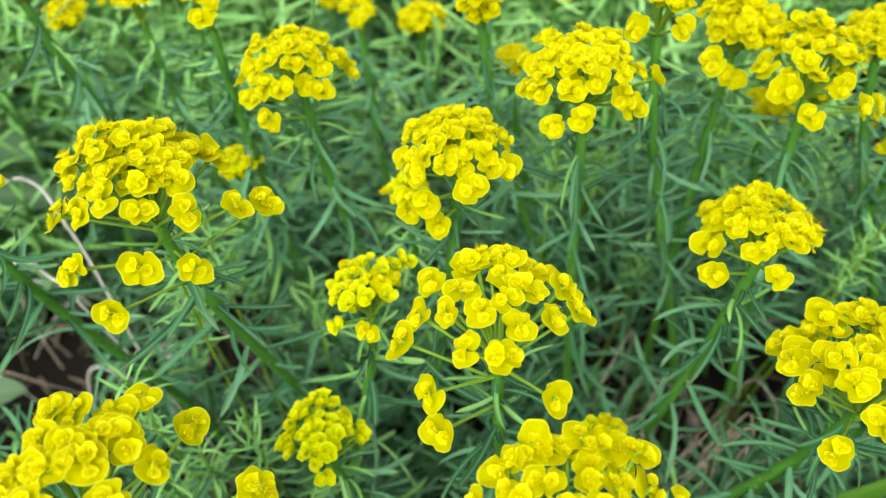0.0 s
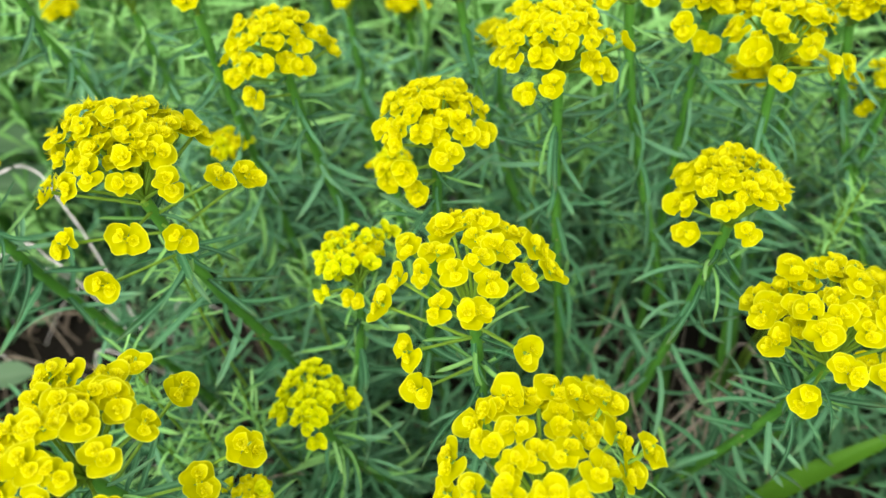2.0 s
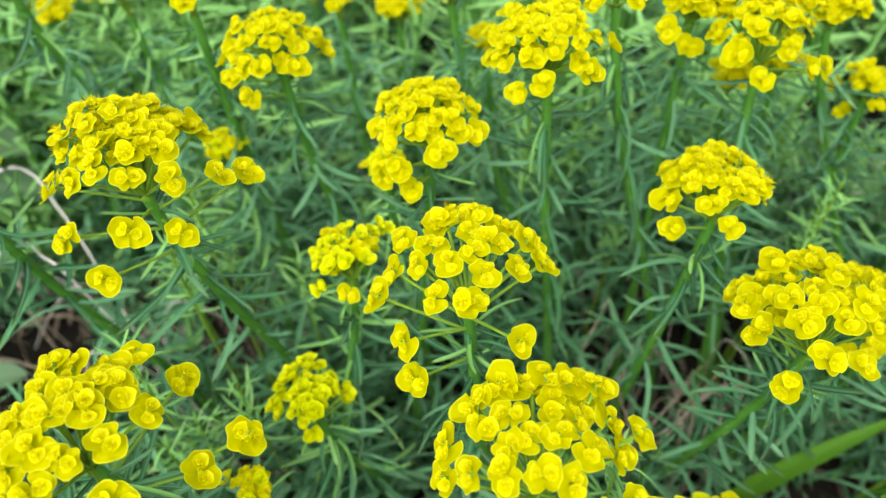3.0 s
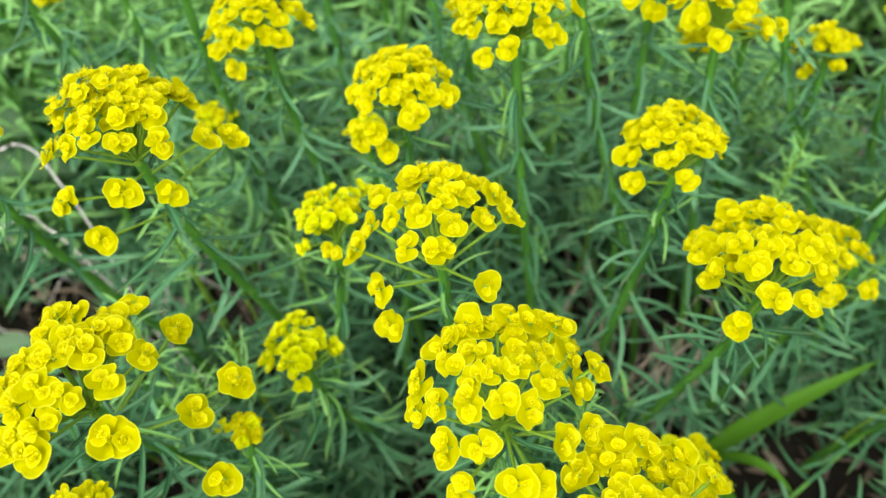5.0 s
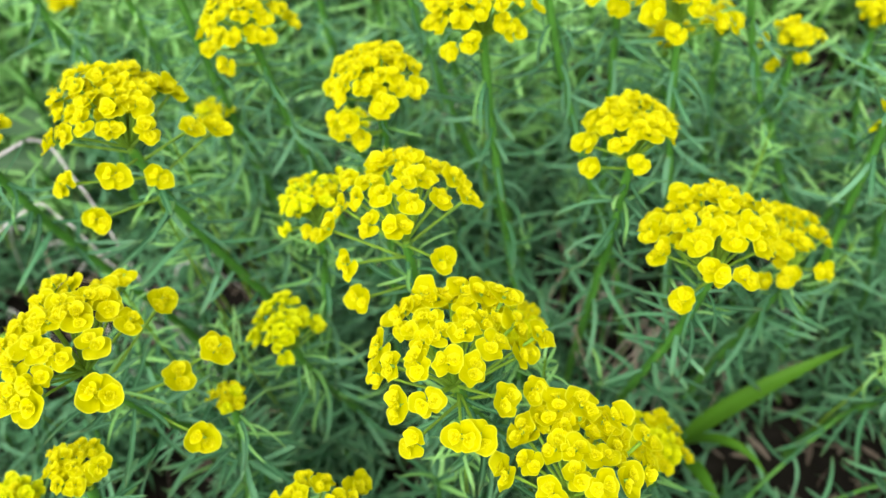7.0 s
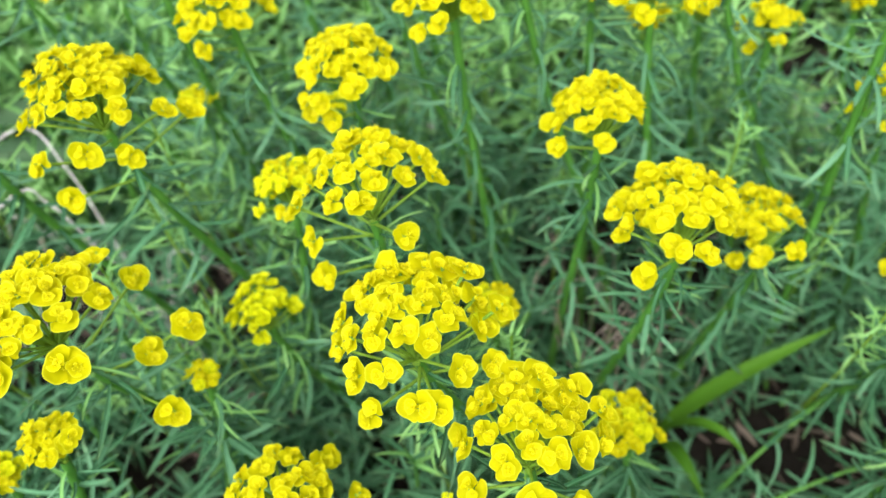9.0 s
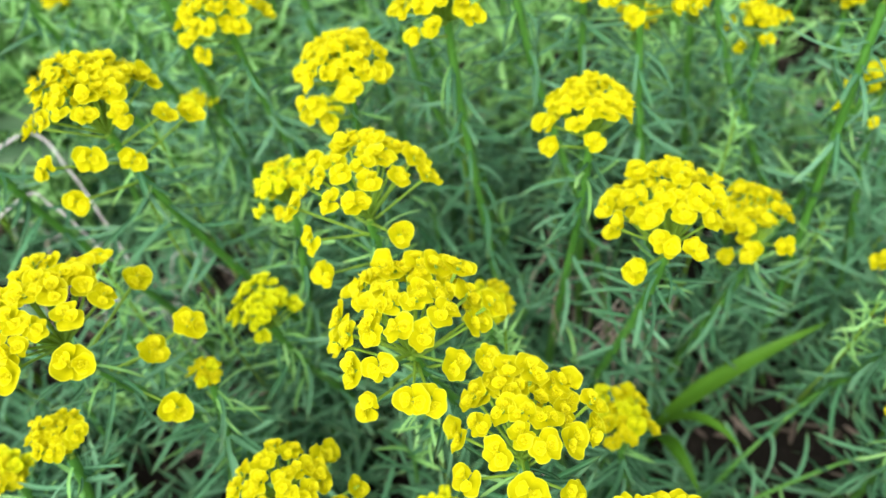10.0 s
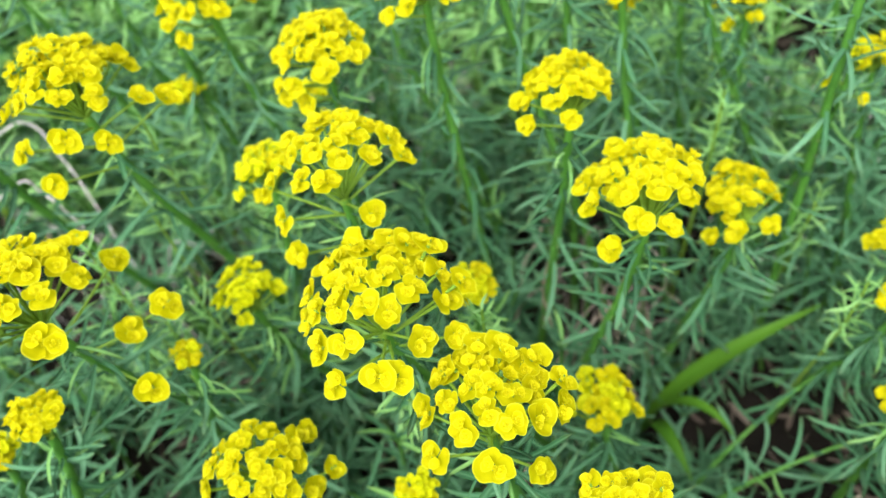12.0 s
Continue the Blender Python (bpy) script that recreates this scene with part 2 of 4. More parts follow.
def centre_mesh(seed, openness, material, rise=1.5):
    """Two young cups side by side, each a ring of two curled bracts round its glands, and older glands between them."""
    dice = random.Random(seed)
    pile = Pile()
    rings = (0.12, 0.5, 0.78, 0.92, 1.0)
    for side in (0, 1):
        size = 0.165 * openness * dice.uniform(0.86, 1.14)
        turn = side * math.pi + dice.uniform(-0.35, 0.35)
        away = 0.17 * openness ** 0.5 * dice.uniform(0.9, 1.1)
        middle = Vector((away * math.cos(turn), away * math.sin(turn), 0.09 + dice.uniform(0, 0.04)))
        lean = Euler((0, dice.uniform(0.05, 0.55), 0)).to_matrix()
        lean = Euler((0, 0, turn)).to_matrix() @ lean
        put = lambda v: middle + lean @ v
        for half in (0, 1):
            rows = bract_rows(size * dice.uniform(0.85, 1.15), dice.uniform(0.45, 1.0), 0.16, math.pi / 2 + half * math.pi + dice.uniform(-0.3, 0.3), 0.13, seed * 31 + half + side * 7, rings, 11, 104, dice.uniform(0.1, 0.45))
            pile.sheet([[put(v) for v in row] for row in rows], rings)
        cyathium(pile, put, size * 0.72, dice, rise)
    cyathium(pile, lambda v: Vector((v.x, v.y + 0.02, v.z + 0.08)), 0.12 * openness, dice, rise)
    return pile.mesh("flower_centre", material)


BOWLS = ((0.24, 0.50), (0.42, 0.40), (0.14, 0.75), (0.55, 0.30), (0.34, 0.85), (0.06, 0.45), (0.62, 0.58), (-0.05, 0.52))
BRACTS = [bracts_mesh(1 + k, BRACT, c) for k, c in enumerate(BOWLS)]
CROWN = [bracts_mesh(11 + k, BRACT, c, 2.2) for k, c in enumerate(((0.12, 0.35), (0.30, 0.42), (0.26, 0.10), (0.02, 0.45), (0.48, 0.25)))]
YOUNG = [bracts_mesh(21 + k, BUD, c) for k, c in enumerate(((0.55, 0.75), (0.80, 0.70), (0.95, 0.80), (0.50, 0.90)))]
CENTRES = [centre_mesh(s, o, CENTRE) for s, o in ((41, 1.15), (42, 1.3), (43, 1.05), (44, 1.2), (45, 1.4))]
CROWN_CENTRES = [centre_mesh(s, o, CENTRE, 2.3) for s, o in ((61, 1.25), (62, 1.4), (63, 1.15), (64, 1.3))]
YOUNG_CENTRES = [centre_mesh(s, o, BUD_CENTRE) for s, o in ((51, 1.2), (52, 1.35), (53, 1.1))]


# ---- leaves ----
def leaf_rows(length, width, droop, fold, twist, curl=0.0, n=9, blunt=0.20):
    rows = []
    for i in range(n + 1):
        s = i / n
        half = 0.5 * width * min(1.0, 0.55 + 1.6 * s) * (1 - max(0.0, (s - 1 + blunt) / blunt) ** 2.4)
        half = max(half, 0.02 * width)
        z = droop * length * s * s
        x = length * s * (1 - 0.35 * droop * droop * s)
        a = twist * s
        row = []
        for c in (-1, -0.5, 0, 0.5, 1):
            y, h = half * c, fold * half * abs(c)
            row.append(Vector((x, 0.30 * curl * length * s * s + y * math.cos(a) - h * math.sin(a), z + y * math.sin(a) + h * math.cos(a))))
        rows.append(row)
    return rows


def leaf_mesh(name, material, *shape, n=9, blunt=0.20):
    pile = Pile()
    pile.sheet(leaf_rows(*shape, n=n, blunt=blunt), [i / n for i in range(n + 1)], [0, 0.15, 1, 0.15, 0])
    return pile.mesh(name, material)


SHAPES = [(1, 0.075, d, f, t, c) for d, f, t, c in ((-0.22, 0.3, 0.3, 0.9), (-0.05, 0.5, -0.4, -0.6), (0.12, 0.4, 0.2, 0.2), (-0.48, 0.25, -0.2, -1.1), (-0.12, 0.2, 0.7, 1.5),
                                                    (0.30, 0.5, 0.1, -0.3), (-0.70, 0.3, 0.4, 0.5), (-0.30, 0.6, -0.8, -1.7), (0.05, 0.3, 0.5, 0.0), (0.45, 0.4, -0.3, 0.8))]
LEAVES = [leaf_mesh("leaf", LEAF, *s) for s in SHAPES]
FRESH_LEAVES = [leaf_mesh("leaf", FRESH_HAZED, *s) for s in SHAPES]
UNIT_STALK = Pile()
UNIT_STALK.sheet(tube([Vector((t, 0, 0.06 * math.sin(3.1 * t))) for t in (0, 0.25, 0.5, 0.75, 1)], [0.55, 0.5, 0.45, 0.45, 0.6], 6), [0] * 5, closed=True)
STALK_MESH = UNIT_STALK.mesh("flower_stalk", STALK)


def stem_curve(foot, top, lean, n=14):
    """A stem that rises from foot and straightens below top."""
    h = top.z - foot.z
    return bend(foot, foot + Vector((0, 0, 0.30 * h)) + 0.15 * (top - foot), top - lean * 0.35 * h, top, n)


def leafy(thing, curve, base, count, low, high, length, fresh, dice, elevation=(5, 45), slim=1.0, joined=False):
    """Leaves in a spiral round a stem, from low to high as fractions of it; joined into one mesh where they are far off."""
    turn = dice.uniform(0, 6.28)
    pile = Pile()
    for i in range(count):
        s = low + (high - low) * (i + dice.random() * 0.6) / count
        q = s * (len(curve) - 1)
        k = min(int(q), len(curve) - 2)
        place = curve[k].lerp(curve[k + 1], q - k)
        turn += 2.4 + dice.uniform(-0.3, 0.3)
        rise = radians(dice.uniform(*elevation))
        way = Vector((math.cos(turn) * math.cos(rise), math.sin(turn) * math.cos(rise), math.sin(rise)))
        size = length * dice.uniform(0.7, 1.15)
        m = Matrix.Translation(-base) @ aim(place, way, UP, (size, 0.027 * slim * dice.uniform(0.85, 1.25), size))
        light = dice.random() < fresh
        if joined:
            pile.sheet([[m @ v for v in row[::2]] for row in leaf_rows(*dice.choice(SHAPES), n=5)], [j / 5 for j in range(6)], [0, 1, 0], 1 if light else 0)
        else:
            part("leaf", dice.choice(FRESH_LEAVES if light else LEAVES), thing, m)
    if joined:
        part("leaves", pile.mesh("leaves", LEAF, FRESH_HAZED), thing, Matrix.Identity(4))


def spurge(hub, foot, size, rays, fill, dome, axis, label, young=0.0, seed=0, skirt=0.48, leaves=28, group="flowering spurge plants"):
    """A flowering spurge. Millimetres: hub where the rays of the flower head start, foot of the stem, size of a flower.
    rays: azimuth and elevation in degrees and length of each; fill: further flowers on a dome of that radius,
    whose axis leans by axis."""
    dice = random.Random(seed * 97 + 5)
    top, base = Vector(hub) / 1000, Vector((foot[0] / 1000, foot[1] / 1000, 0))
    thing = new("spurge_plant")
    thing.location = base
    tagged(thing, label, "plant", group)
    lean = ((top - base).normalized() + UP * 0.8).normalized()
    curve = stem_curve(base - Vector((0, 0, 0.006)), top, lean)
    pile = Pile()
    pile.sheet(tube([p - base for p in curve], [0.0023 - 0.0005 * i / 14 for i in range(15)]), [0] * 15, closed=True)
    for k in range(16):
        spot = curve[3].lerp(curve[10], k / 16) if k % 2 else curve[4 + k // 2]
        a = k * 2.4
        out = Vector((math.cos(a), math.sin(a), 0.35))
        pile.sheet(tube([spot - base + out * d for d in (0.0012, 0.0024, 0.0029)], [0.0006, 0.0005, 0.0001], 5), [0] * 3, slot=1, closed=True)
    part("stem", pile.mesh("stem", STEM, SCAR), thing, Matrix.Identity(4))
    ends = []
    for az, el, length in rays:
        a, e = radians(az), radians(el)
        ends.append((top + length / 1000 * Vector((math.cos(a) * math.cos(e), math.sin(a) * math.cos(e), math.sin(e))), 1.0))
    crown = [p for p, _ in ends if (p - top).normalized().z > 0.30]
    fill = round(fill * 2.2)
    n = fill * 7
    tip = UP.rotation_difference(Vector((axis[0], axis[1], 1)).normalized()).to_matrix()
    placed = 0
    for i in range(n):
        if placed >= fill:
            break
        z = 1 - min(1.0 - skirt + 0.12, 0.9) * (i + 0.5) / n
        a = i * 2.39996 + seed
        r = dome / 1000 * (dice.uniform(0.90, 1.08) if i % 3 else dice.uniform(0.70, 0.85))
        s = math.sqrt(1 - z * z)
        way = tip @ Vector((1.06 * s * math.cos(a), 1.06 * s * math.sin(a), 1.10 * z))
        place = top + r * way
        room = 0.00041
        if len(rays) >= 12:
            room = 0.00046 if fill > 14 else 0.00056
            close = sum((place - p).length < 0.0010 * size for p in crown)
            if close < 3 and way.y < 0.9 * way.z:
                continue
        if all((place - p).length > room * size for p, _ in ends):
            ends.append((place, dice.uniform(0.80, 0.99) * (0.82 if young > 0.4 else 1)))
            placed += 1
    for place, grow in ends:
        out = place - top
        flat = Vector((out.x, out.y, 0))
        drop = max(0.0, min(0.06, flat.length * 0.55 - out.z))
        q = (1 - min(drop / max(top.z, 0.01), 0.5)) * (len(curve) - 1)
        k = min(int(q), len(curve) - 2)
        root = curve[k].lerp(curve[k + 1], q - k)
        ray = place - root
        high = out.normalized().z
        way = ray.normalized()
        way.x *= 1.4 if high > 0.15 else 0.9
        if way.y > 0:
            way.y *= 0.5
        facing = (way + UP * (0.45 if high < 0.5 else 0.65) + Vector((dice.uniform(-0.30, 0.30), dice.uniform(-0.40, 0.15) - (0.08 if high > 0.5 else 0 if high > 0.15 else 0.15), 0))).normalized()
        wide = size / 1000 * grow * dice.uniform(0.90, 1.07) * (0.93 if drop > 0 else 0.84 if high > 0.62 else 1.0)
        spin = dice.uniform(0, 6.28)
        twist = Vector((math.cos(spin), math.sin(spin), 0))
        side = (twist - facing * twist.dot(facing)).normalized()
        m = Matrix((side, facing.cross(side), facing)).transposed().to_4x4()
        m = Matrix.Translation(place - base - facing * 0.0012) @ m @ Matrix.Scale(wide, 4)
        green = dice.random() < young
        blossom = part("flower", dice.choice(YOUNG if green else CROWN if grow < 1 or high > 0.6 else BRACTS), thing, m)
        part("flower_centre", dice.choice(YOUNG_CENTRES if green else CROWN_CENTRES if high > 0.6 else CENTRES), blossom, Matrix.Identity(4), "small cups with glossy yellow glands")
        end = place - facing * 0.0012
        part("flower_stalk", STALK_MESH, thing, Matrix.Translation(-base) @ aim(root, end - root, UP, ((end - root).length, 0.0011, 0.0011)))
    far = top.y > 0.20
    leafy(thing, curve, base, 40 if far else leaves, 0.42, 0.93, 0.028, 0.35 if young > 0.4 else 0.0, dice, (-25, 40), 1.0, far)
    leafy(thing, curve, base, 10, 0.76, 0.985, 0.022, 0.5 if young > 0.4 else 0.0, dice, (-75, 5), 0.9, far)
    leafy(thing, curve, base, 14, 0.88, 0.985, 0.017, 0.9 if young > 0.4 else 0.40, dice, (-15, 35), 0.65, far)
    return thing


# ---- the ground ----
def spread(t):
    return 0.9 * t + 40 * t ** 7


def rough_height(x, y):
    near = max(0.0, 1 - math.hypot(x, y - 0.3) / 4)
    return near * (0.010 * noise.noise(Vector((x * 9, y * 9, 0))) + 0.005 * noise.noise(Vector((x * 31, y * 31, 4)))) - 0.004


STEPS = 90
ground_rows = []
for j in range(-STEPS, STEPS + 1):
    row = []
    for i in range(-STEPS, STEPS + 1):
        gx, gy = 0.05 + spread(i / STEPS), 0.30 + spread(j / STEPS)
        row.append(Vector((gx, gy, rough_height(gx, gy))))
    ground_rows.append(row)
ground_pile = Pile()
ground_pile.sheet(ground_rows, [0] * len(ground_rows))
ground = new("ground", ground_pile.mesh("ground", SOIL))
tagged(ground, "brown soil with leaf litter, darkened for the shade under the plants", "ground", kind="structure")


# ---- flowering plants ----
spurge((-80, 145, 249), (-38, 181), 10.6, [(-141, -3, 25), (-81, 18, 24), (-50, 5, 24), (-114, -28, 27), (5, 14, 24), (18, -1, 30), (-164, 24, 25), (-138, 44, 24), (-118, 60, 24), (-71, 54, 24), (-36, 41, 24), (-47, 71, 24), (-17, 61, 24), (-150, 77, 24), (176, 41, 25), (60, 80, 24), (18, 64, 24), (46, 28, 25), (62, 41, 25), (82, 50, 25), (156, 50, 24), (166, 47, 28), (149, 54, 29), (128, 57, 29), (104, 56, 27), (125, 56, 24), (83, 52, 27), (140, 54, 25), (54, 35, 24), (113, 56, 25)], 10, 23.7, (-0.08, 0.45), "tall leaning spurge with a wide yellow head and long side rays", 0.0, 0, 0.4)
spurge((5, 175, 239), (-10, 176), 9.0, [(-120, 15, 20), (-79, 34, 20), (-49, 46, 20), (-27, 35, 20), (-111, 53, 20), (-74, 68, 20), (-148, 64, 20), (-171, 35, 20), (-144, 34, 20), (-147, 47, 20), (-171, 86, 20), (10, 44, 20), (-9, 66, 20), (-177, 73, 20), (169, 54, 20), (152, 36, 21), (37, 72, 20), (86, 67, 20), (109, 53, 21), (130, 48, 21), (59, 50, 21), (-145, 9, 20), (-140, -8, 20), (-110, -5, 20)], 7, 19.6, (-0.02, 0.07), "spurge with a compact rounded yellow flower head on an upright stem", 0.0, 1, 0.33)
spurge((15, 114, 228), (32, 114), 10.6, [(-144, 13, 24), (-134, -22, 25), (-54, 24, 24), (-135, 55, 24), (-91, 59, 24), (174, 11, 27), (-55, 75, 24), (-2, 57, 24), (21, 25, 26), (-171, 76, 24), (158, 21, 25), (174, 53, 24), (140, 57, 24), (141, 32, 28), (116, 40, 27), (107, 43, 29), (96, 44, 28), (82, 44, 29), (87, 56, 24), (67, 83, 24), (47, 65, 24), (62, 42, 27), (53, 40, 27), (37, 34, 27)], 0, 24.3, (-0.06, 0.45), "spurge with an open yellow flower head and four loose side flowers", 0.0, 2, 0.7)
spurge((-23, 148, 203), (-49, 148), 7.0, [(-140, 27, 15), (-92, 33, 15), (-102, 75, 15), (-20, 65, 15), (-148, 58, 15), (-179, 43, 15), (-176, 76, 15), (24, 76, 15), (148, 34, 16), (125, 41, 16), (94, 66, 15), (77, 41, 17), (111, 43, 18), (98, 44, 19), (126, 41, 19), (59, 36, 18), (52, 34, 21), (50, 53, 15)], 8, 15.4, (-0.03, 0.39), "short spurge with a small green-yellow young flower head", 0.7, 3, 0.2)
spurge((-39, 119, 161), (-10, 144), 7.2, [(-87, 36, 14), (22, 32, 14), (-71, 69, 14), (21, 74, 14), (69, 28, 15), (83, 59, 14), (-144, 80, 14), (-149, 58, 14), (-178, 29, 14), (165, 22, 16), (153, 26, 15), (157, 59, 14), (130, 65, 14), (144, 30, 18), (129, 33, 18), (111, 34, 15), (89, 33, 18), (101, 34, 20), (117, 34, 20), (173, 18, 17)], 8, 14.0, (0.00, 0.00), "low spurge with a small tight green-yellow flower head", 1.0, 4, 0.1)
spurge((97, 152, 224), (82, 163), 9.8, [(-152, 18, 20), (-95, 39, 20), (-176, 31, 20), (132, 26, 22), (-127, 56, 20), (178, 57, 20), (-103, 74, 20), (-64, 67, 20), (-10, 57, 20), (162, 66, 20), (-177, 77, 20), (-3, 82, 20), (32, 47, 20), (121, 50, 20), (117, 37, 21), (95, 47, 20), (77, 50, 20), (92, 48, 23), (73, 51, 22), (53, 51, 21), (105, 44, 22), (-13, 72, 20)], 3, 19.6, (-0.20, 0.14), "spurge with a rounded yellow flower head on a leaning stem", 0.0, 5, 0.6)
spurge((120, 110, 207), (94, 138), 10.5, [(-132, 22, 25), (-114, 51, 25), (-176, 36, 25), (-79, 48, 25), (135, 18, 28), (147, 34, 25), (152, 54, 25), (-158, 62, 25), (-87, 77, 25), (-174, 76, 25), (118, 72, 25), (44, 84, 25), (117, 31, 27), (105, 36, 25), (111, 35, 30), (97, 41, 29), (82, 45, 27), (86, 44, 30), (70, 47, 29), (68, 52, 25), (55, 47, 27), (123, 26, 25), (32, 52, 28), (0, 62, 26), (-35, 60, 25)], 4, 24.6, (-0.28, 0.39), "spurge with a broad yellow flower head and loose lower flowers", 0.0, 6, 0.6)
spurge((168, 141, 170), (150, 162), 9.5, [(-125, 31, 16), (-65, 40, 16.5), (-147, 16, 21), (170, 50, 21), (-160, 58, 18), (113, 29, 22), (98, 37, 18), (144, 44, 17), (165, 65, 17), (156, 82, 17), (74, 45, 17), (84, 43, 22), (96, 39, 24), (106, 35, 25), (67, 47, 21), (43, 47, 17), (25, 44, 16), (122, 22, 19)], 2, 15.6, (0.00, 0.00), "spurge with a domed yellow flower head on a leafy green stem", 0.0, 7, 0.25)
spurge((-87, 74, 218), (-61, 125), 11.7, [(-48, 32, 27), (5, -19, 28), (16, -9, 40), (-23, -27, 42), (46, 11, 31), (17, 41, 27), (-64, 65, 27), (-92, 53, 27), (-21, 58, 27), (-104, 72, 27), (-119, 39, 27), (-101, 37, 27), (-125, 58, 27), (-150, 60, 27), (-160, 67, 27), (-176, 76, 27), (99, 89, 27), (18, 73, 27), (126, 71, 27), (72, 76, 27), (99, 49, 27), (114, 44, 29), (58, 63, 27), (50, 53, 27), (73, 40, 27), (68, 28, 31), (38, 54, 27), (36, 76, 27)], 0, 27.2, (0.09, 0.38), "leaning spurge with a large open yellow flower head and long rays", 0.0, 8, 0.72)
spurge((30, 63, 219), (94, 110), 10.7, [(-85, 21, 23), (-72, 18, 23), (-123, 5, 23), (-142, 29, 23), (-115, 45, 23), (-41, 33, 23), (-10, 5, 24), (-175, 40, 23), (157, 17, 26), (173, 8, 24), (-153, 62, 23), (-99, 75, 23), (-52, 65, 23), (5, 59, 23), (13, 21, 23), (20, 22, 30), (34, 27, 26), (130, 78, 23), (48, 75, 23), (47, 51, 23), (167, 68, 23), (142, 41, 23), (129, 29, 27), (118, 51, 23), (75, 46, 23), (101, 35, 27), (112, 34, 28), (81, 36, 29), (66, 35, 29), (51, 33, 31), (90, 35, 26)], 1, 22.8, (0.04, 0.45), "spurge with a large full yellow flower head of broad bracts", 0.0, 9, 0.7)
spurge((62, 33, 206), (93, 44), 10.3, [(163, 14, 20), (159, 46, 18), (-140, 59, 18), (-87, 84, 18), (-35, 63, 18), (-2, 35, 18), (14, 13, 23), (29, 20, 27), (83, 69, 18), (124, 60, 18), (32, 60, 18), (32, 31, 18), (45, 24, 21), (68, 29, 20), (99, 31, 21), (121, 29, 22), (131, 27, 23), (106, 31, 24), (95, 33, 27), (86, 31, 22), (77, 32, 26), (52, 28, 26), (57, 28, 23), (-161, -4, 18), (-86, 35, 18), (-35, -12, 18)], 1, 17.6, (0.15, 0.45), "spurge with a dense yellow flower head and loose lower flowers", 0.0, 10, 0.7)
spurge((105, 75, 128), (123, 75), 8.4, [(-132, 54, 13), (157, 58, 13), (102, 84, 13), (0, 71, 13), (16, 18, 14), (110, 27, 21), (84, 31, 20), (59, 30, 19), (104, 27, 14), (68, 30, 14), (48, 28, 15), (82, 30, 16), (113, 25, 17)], 7, 13.1, (0.00, 0.00), "spurge with a young green-yellow flower head, half hidden among leaves", 0.35, 11, 0.2)
spurge((55, 120, 156), (55, 120), 8, [(75, 23, 12)], 16, 14.0, (0.00, 0.00), "spurge with a young green-yellow flower head, half hidden among leaves", 0.5, 12, 0.2)
spurge((-49, 214, 247), (-15, 226), 9.2, [(-122, -13, 18), (-100, 30, 17), (-53, 23, 18), (-41, 47, 17), (-88, 59, 17), (-139, 51, 18), (-154, 31, 17), (-147, 5, 18), (3, 40, 18), (15, 10, 18), (175, 31, 19), (160, 43, 18), (-144, 70, 18), (-75, 80, 18), (-38, 64, 18), (22, 62, 18), (113, 70, 18), (140, 53, 18), (49, 75, 18), (-173, 15, 19)], 5, 17.5, (0.01, -0.10), "spurge with a domed yellow flower head on a leafy green stem", 0.0, 13, 0.3)
spurge((45, 192, 255), (64, 189), 9.0, [(-126, 13, 22), (-104, 26, 23), (-120, 44, 22), (-93, 54, 23), (-69, 41, 23), (-56, 31, 22), (-29, 51, 23), (-6, 31, 23), (-46, 62, 23), (-171, 26, 22), (-153, 31, 22), (-160, 43, 23), (-143, 59, 23), (-124, 72, 23), (-175, 54, 23), (-83, 83, 22), (-3, 74, 23), (173, 67, 23), (134, 76, 22), (75, 72, 22), (48, 65, 23), (-177, 44, 23), (160, 59, 23), (-70, 72, 23)], 5, 22.5, (-0.20, -0.17), "spurge with a domed yellow flower head on a leafy green stem", 0.0, 14, 0.4)
spurge((123, 208, 245), (148, 195), 10.2, [(-109, 18, 20), (-143, 33, 20), (-80, 48, 20), (-53, 23, 20), (-28, 12, 22), (-152, 66, 20), (167, 33, 20), (134, 50, 20), (89, 86, 20), (12, 66, 20), (5, 48, 20), (129, 36, 24), (108, 52, 24), (121, 44, 25), (85, 59, 23), (58, 62, 23), (101, 56, 26), (84, 61, 26), (52, 69, 20), (23, 57, 24), (11, 53, 27)], 4, 19.9, (0.00, 0.00), "spurge with a domed yellow flower head on a leafy green stem", 0.0, 15, 0.3)
spurge((71, 219, 263), (129, 208), 10, [(-142, 30, 14), (-73, 39, 17)], 5, 17.5, (0.00, 0.00), "spurge with a domed yellow flower head on a leafy green stem", 0.0, 16, 0.48)
spurge((103, 231, 248), (111, 228), 10, [(-124, 24, 31), (-100, -16, 11), (106, 78, 6)], 16, 17.5, (0.00, 0.00), "spurge with a domed yellow flower head on a leafy green stem", 0.0, 17, 0.48)
spurge((184, 231, 210), (197, 224), 7.6, [(-174, -26, 9), (-84, 24, 9), (-127, 65, 18), (159, 18, 14), (26, 13, 17)], 11, 13.0, (0.00, 0.00), "spurge with a domed yellow flower head on a leafy green stem", 0.0, 18, 0.3)
spurge((-19, 38, 172), (-35, 30), 9.5, [(46, 8, 21), (74, 41, 17), (122, 61, 17), (160, 31, 17), (-162, 75, 17), (15, 76, 17), (25, 54, 17), (10, 29, 17), (-41, 66, 17), (-16, 46, 17), (179, 26, 18), (-161, 62, 17), (11, -10, 25), (-52, 51, 17), (-99, 56, 17), (-160, 16, 18), (-33, 27, 17), (-5, -19, 19)], 3, 16.6, (0.00, 0.00), "spurge with a domed yellow flower head on a leafy green stem", 0.0, 19, 0.25)
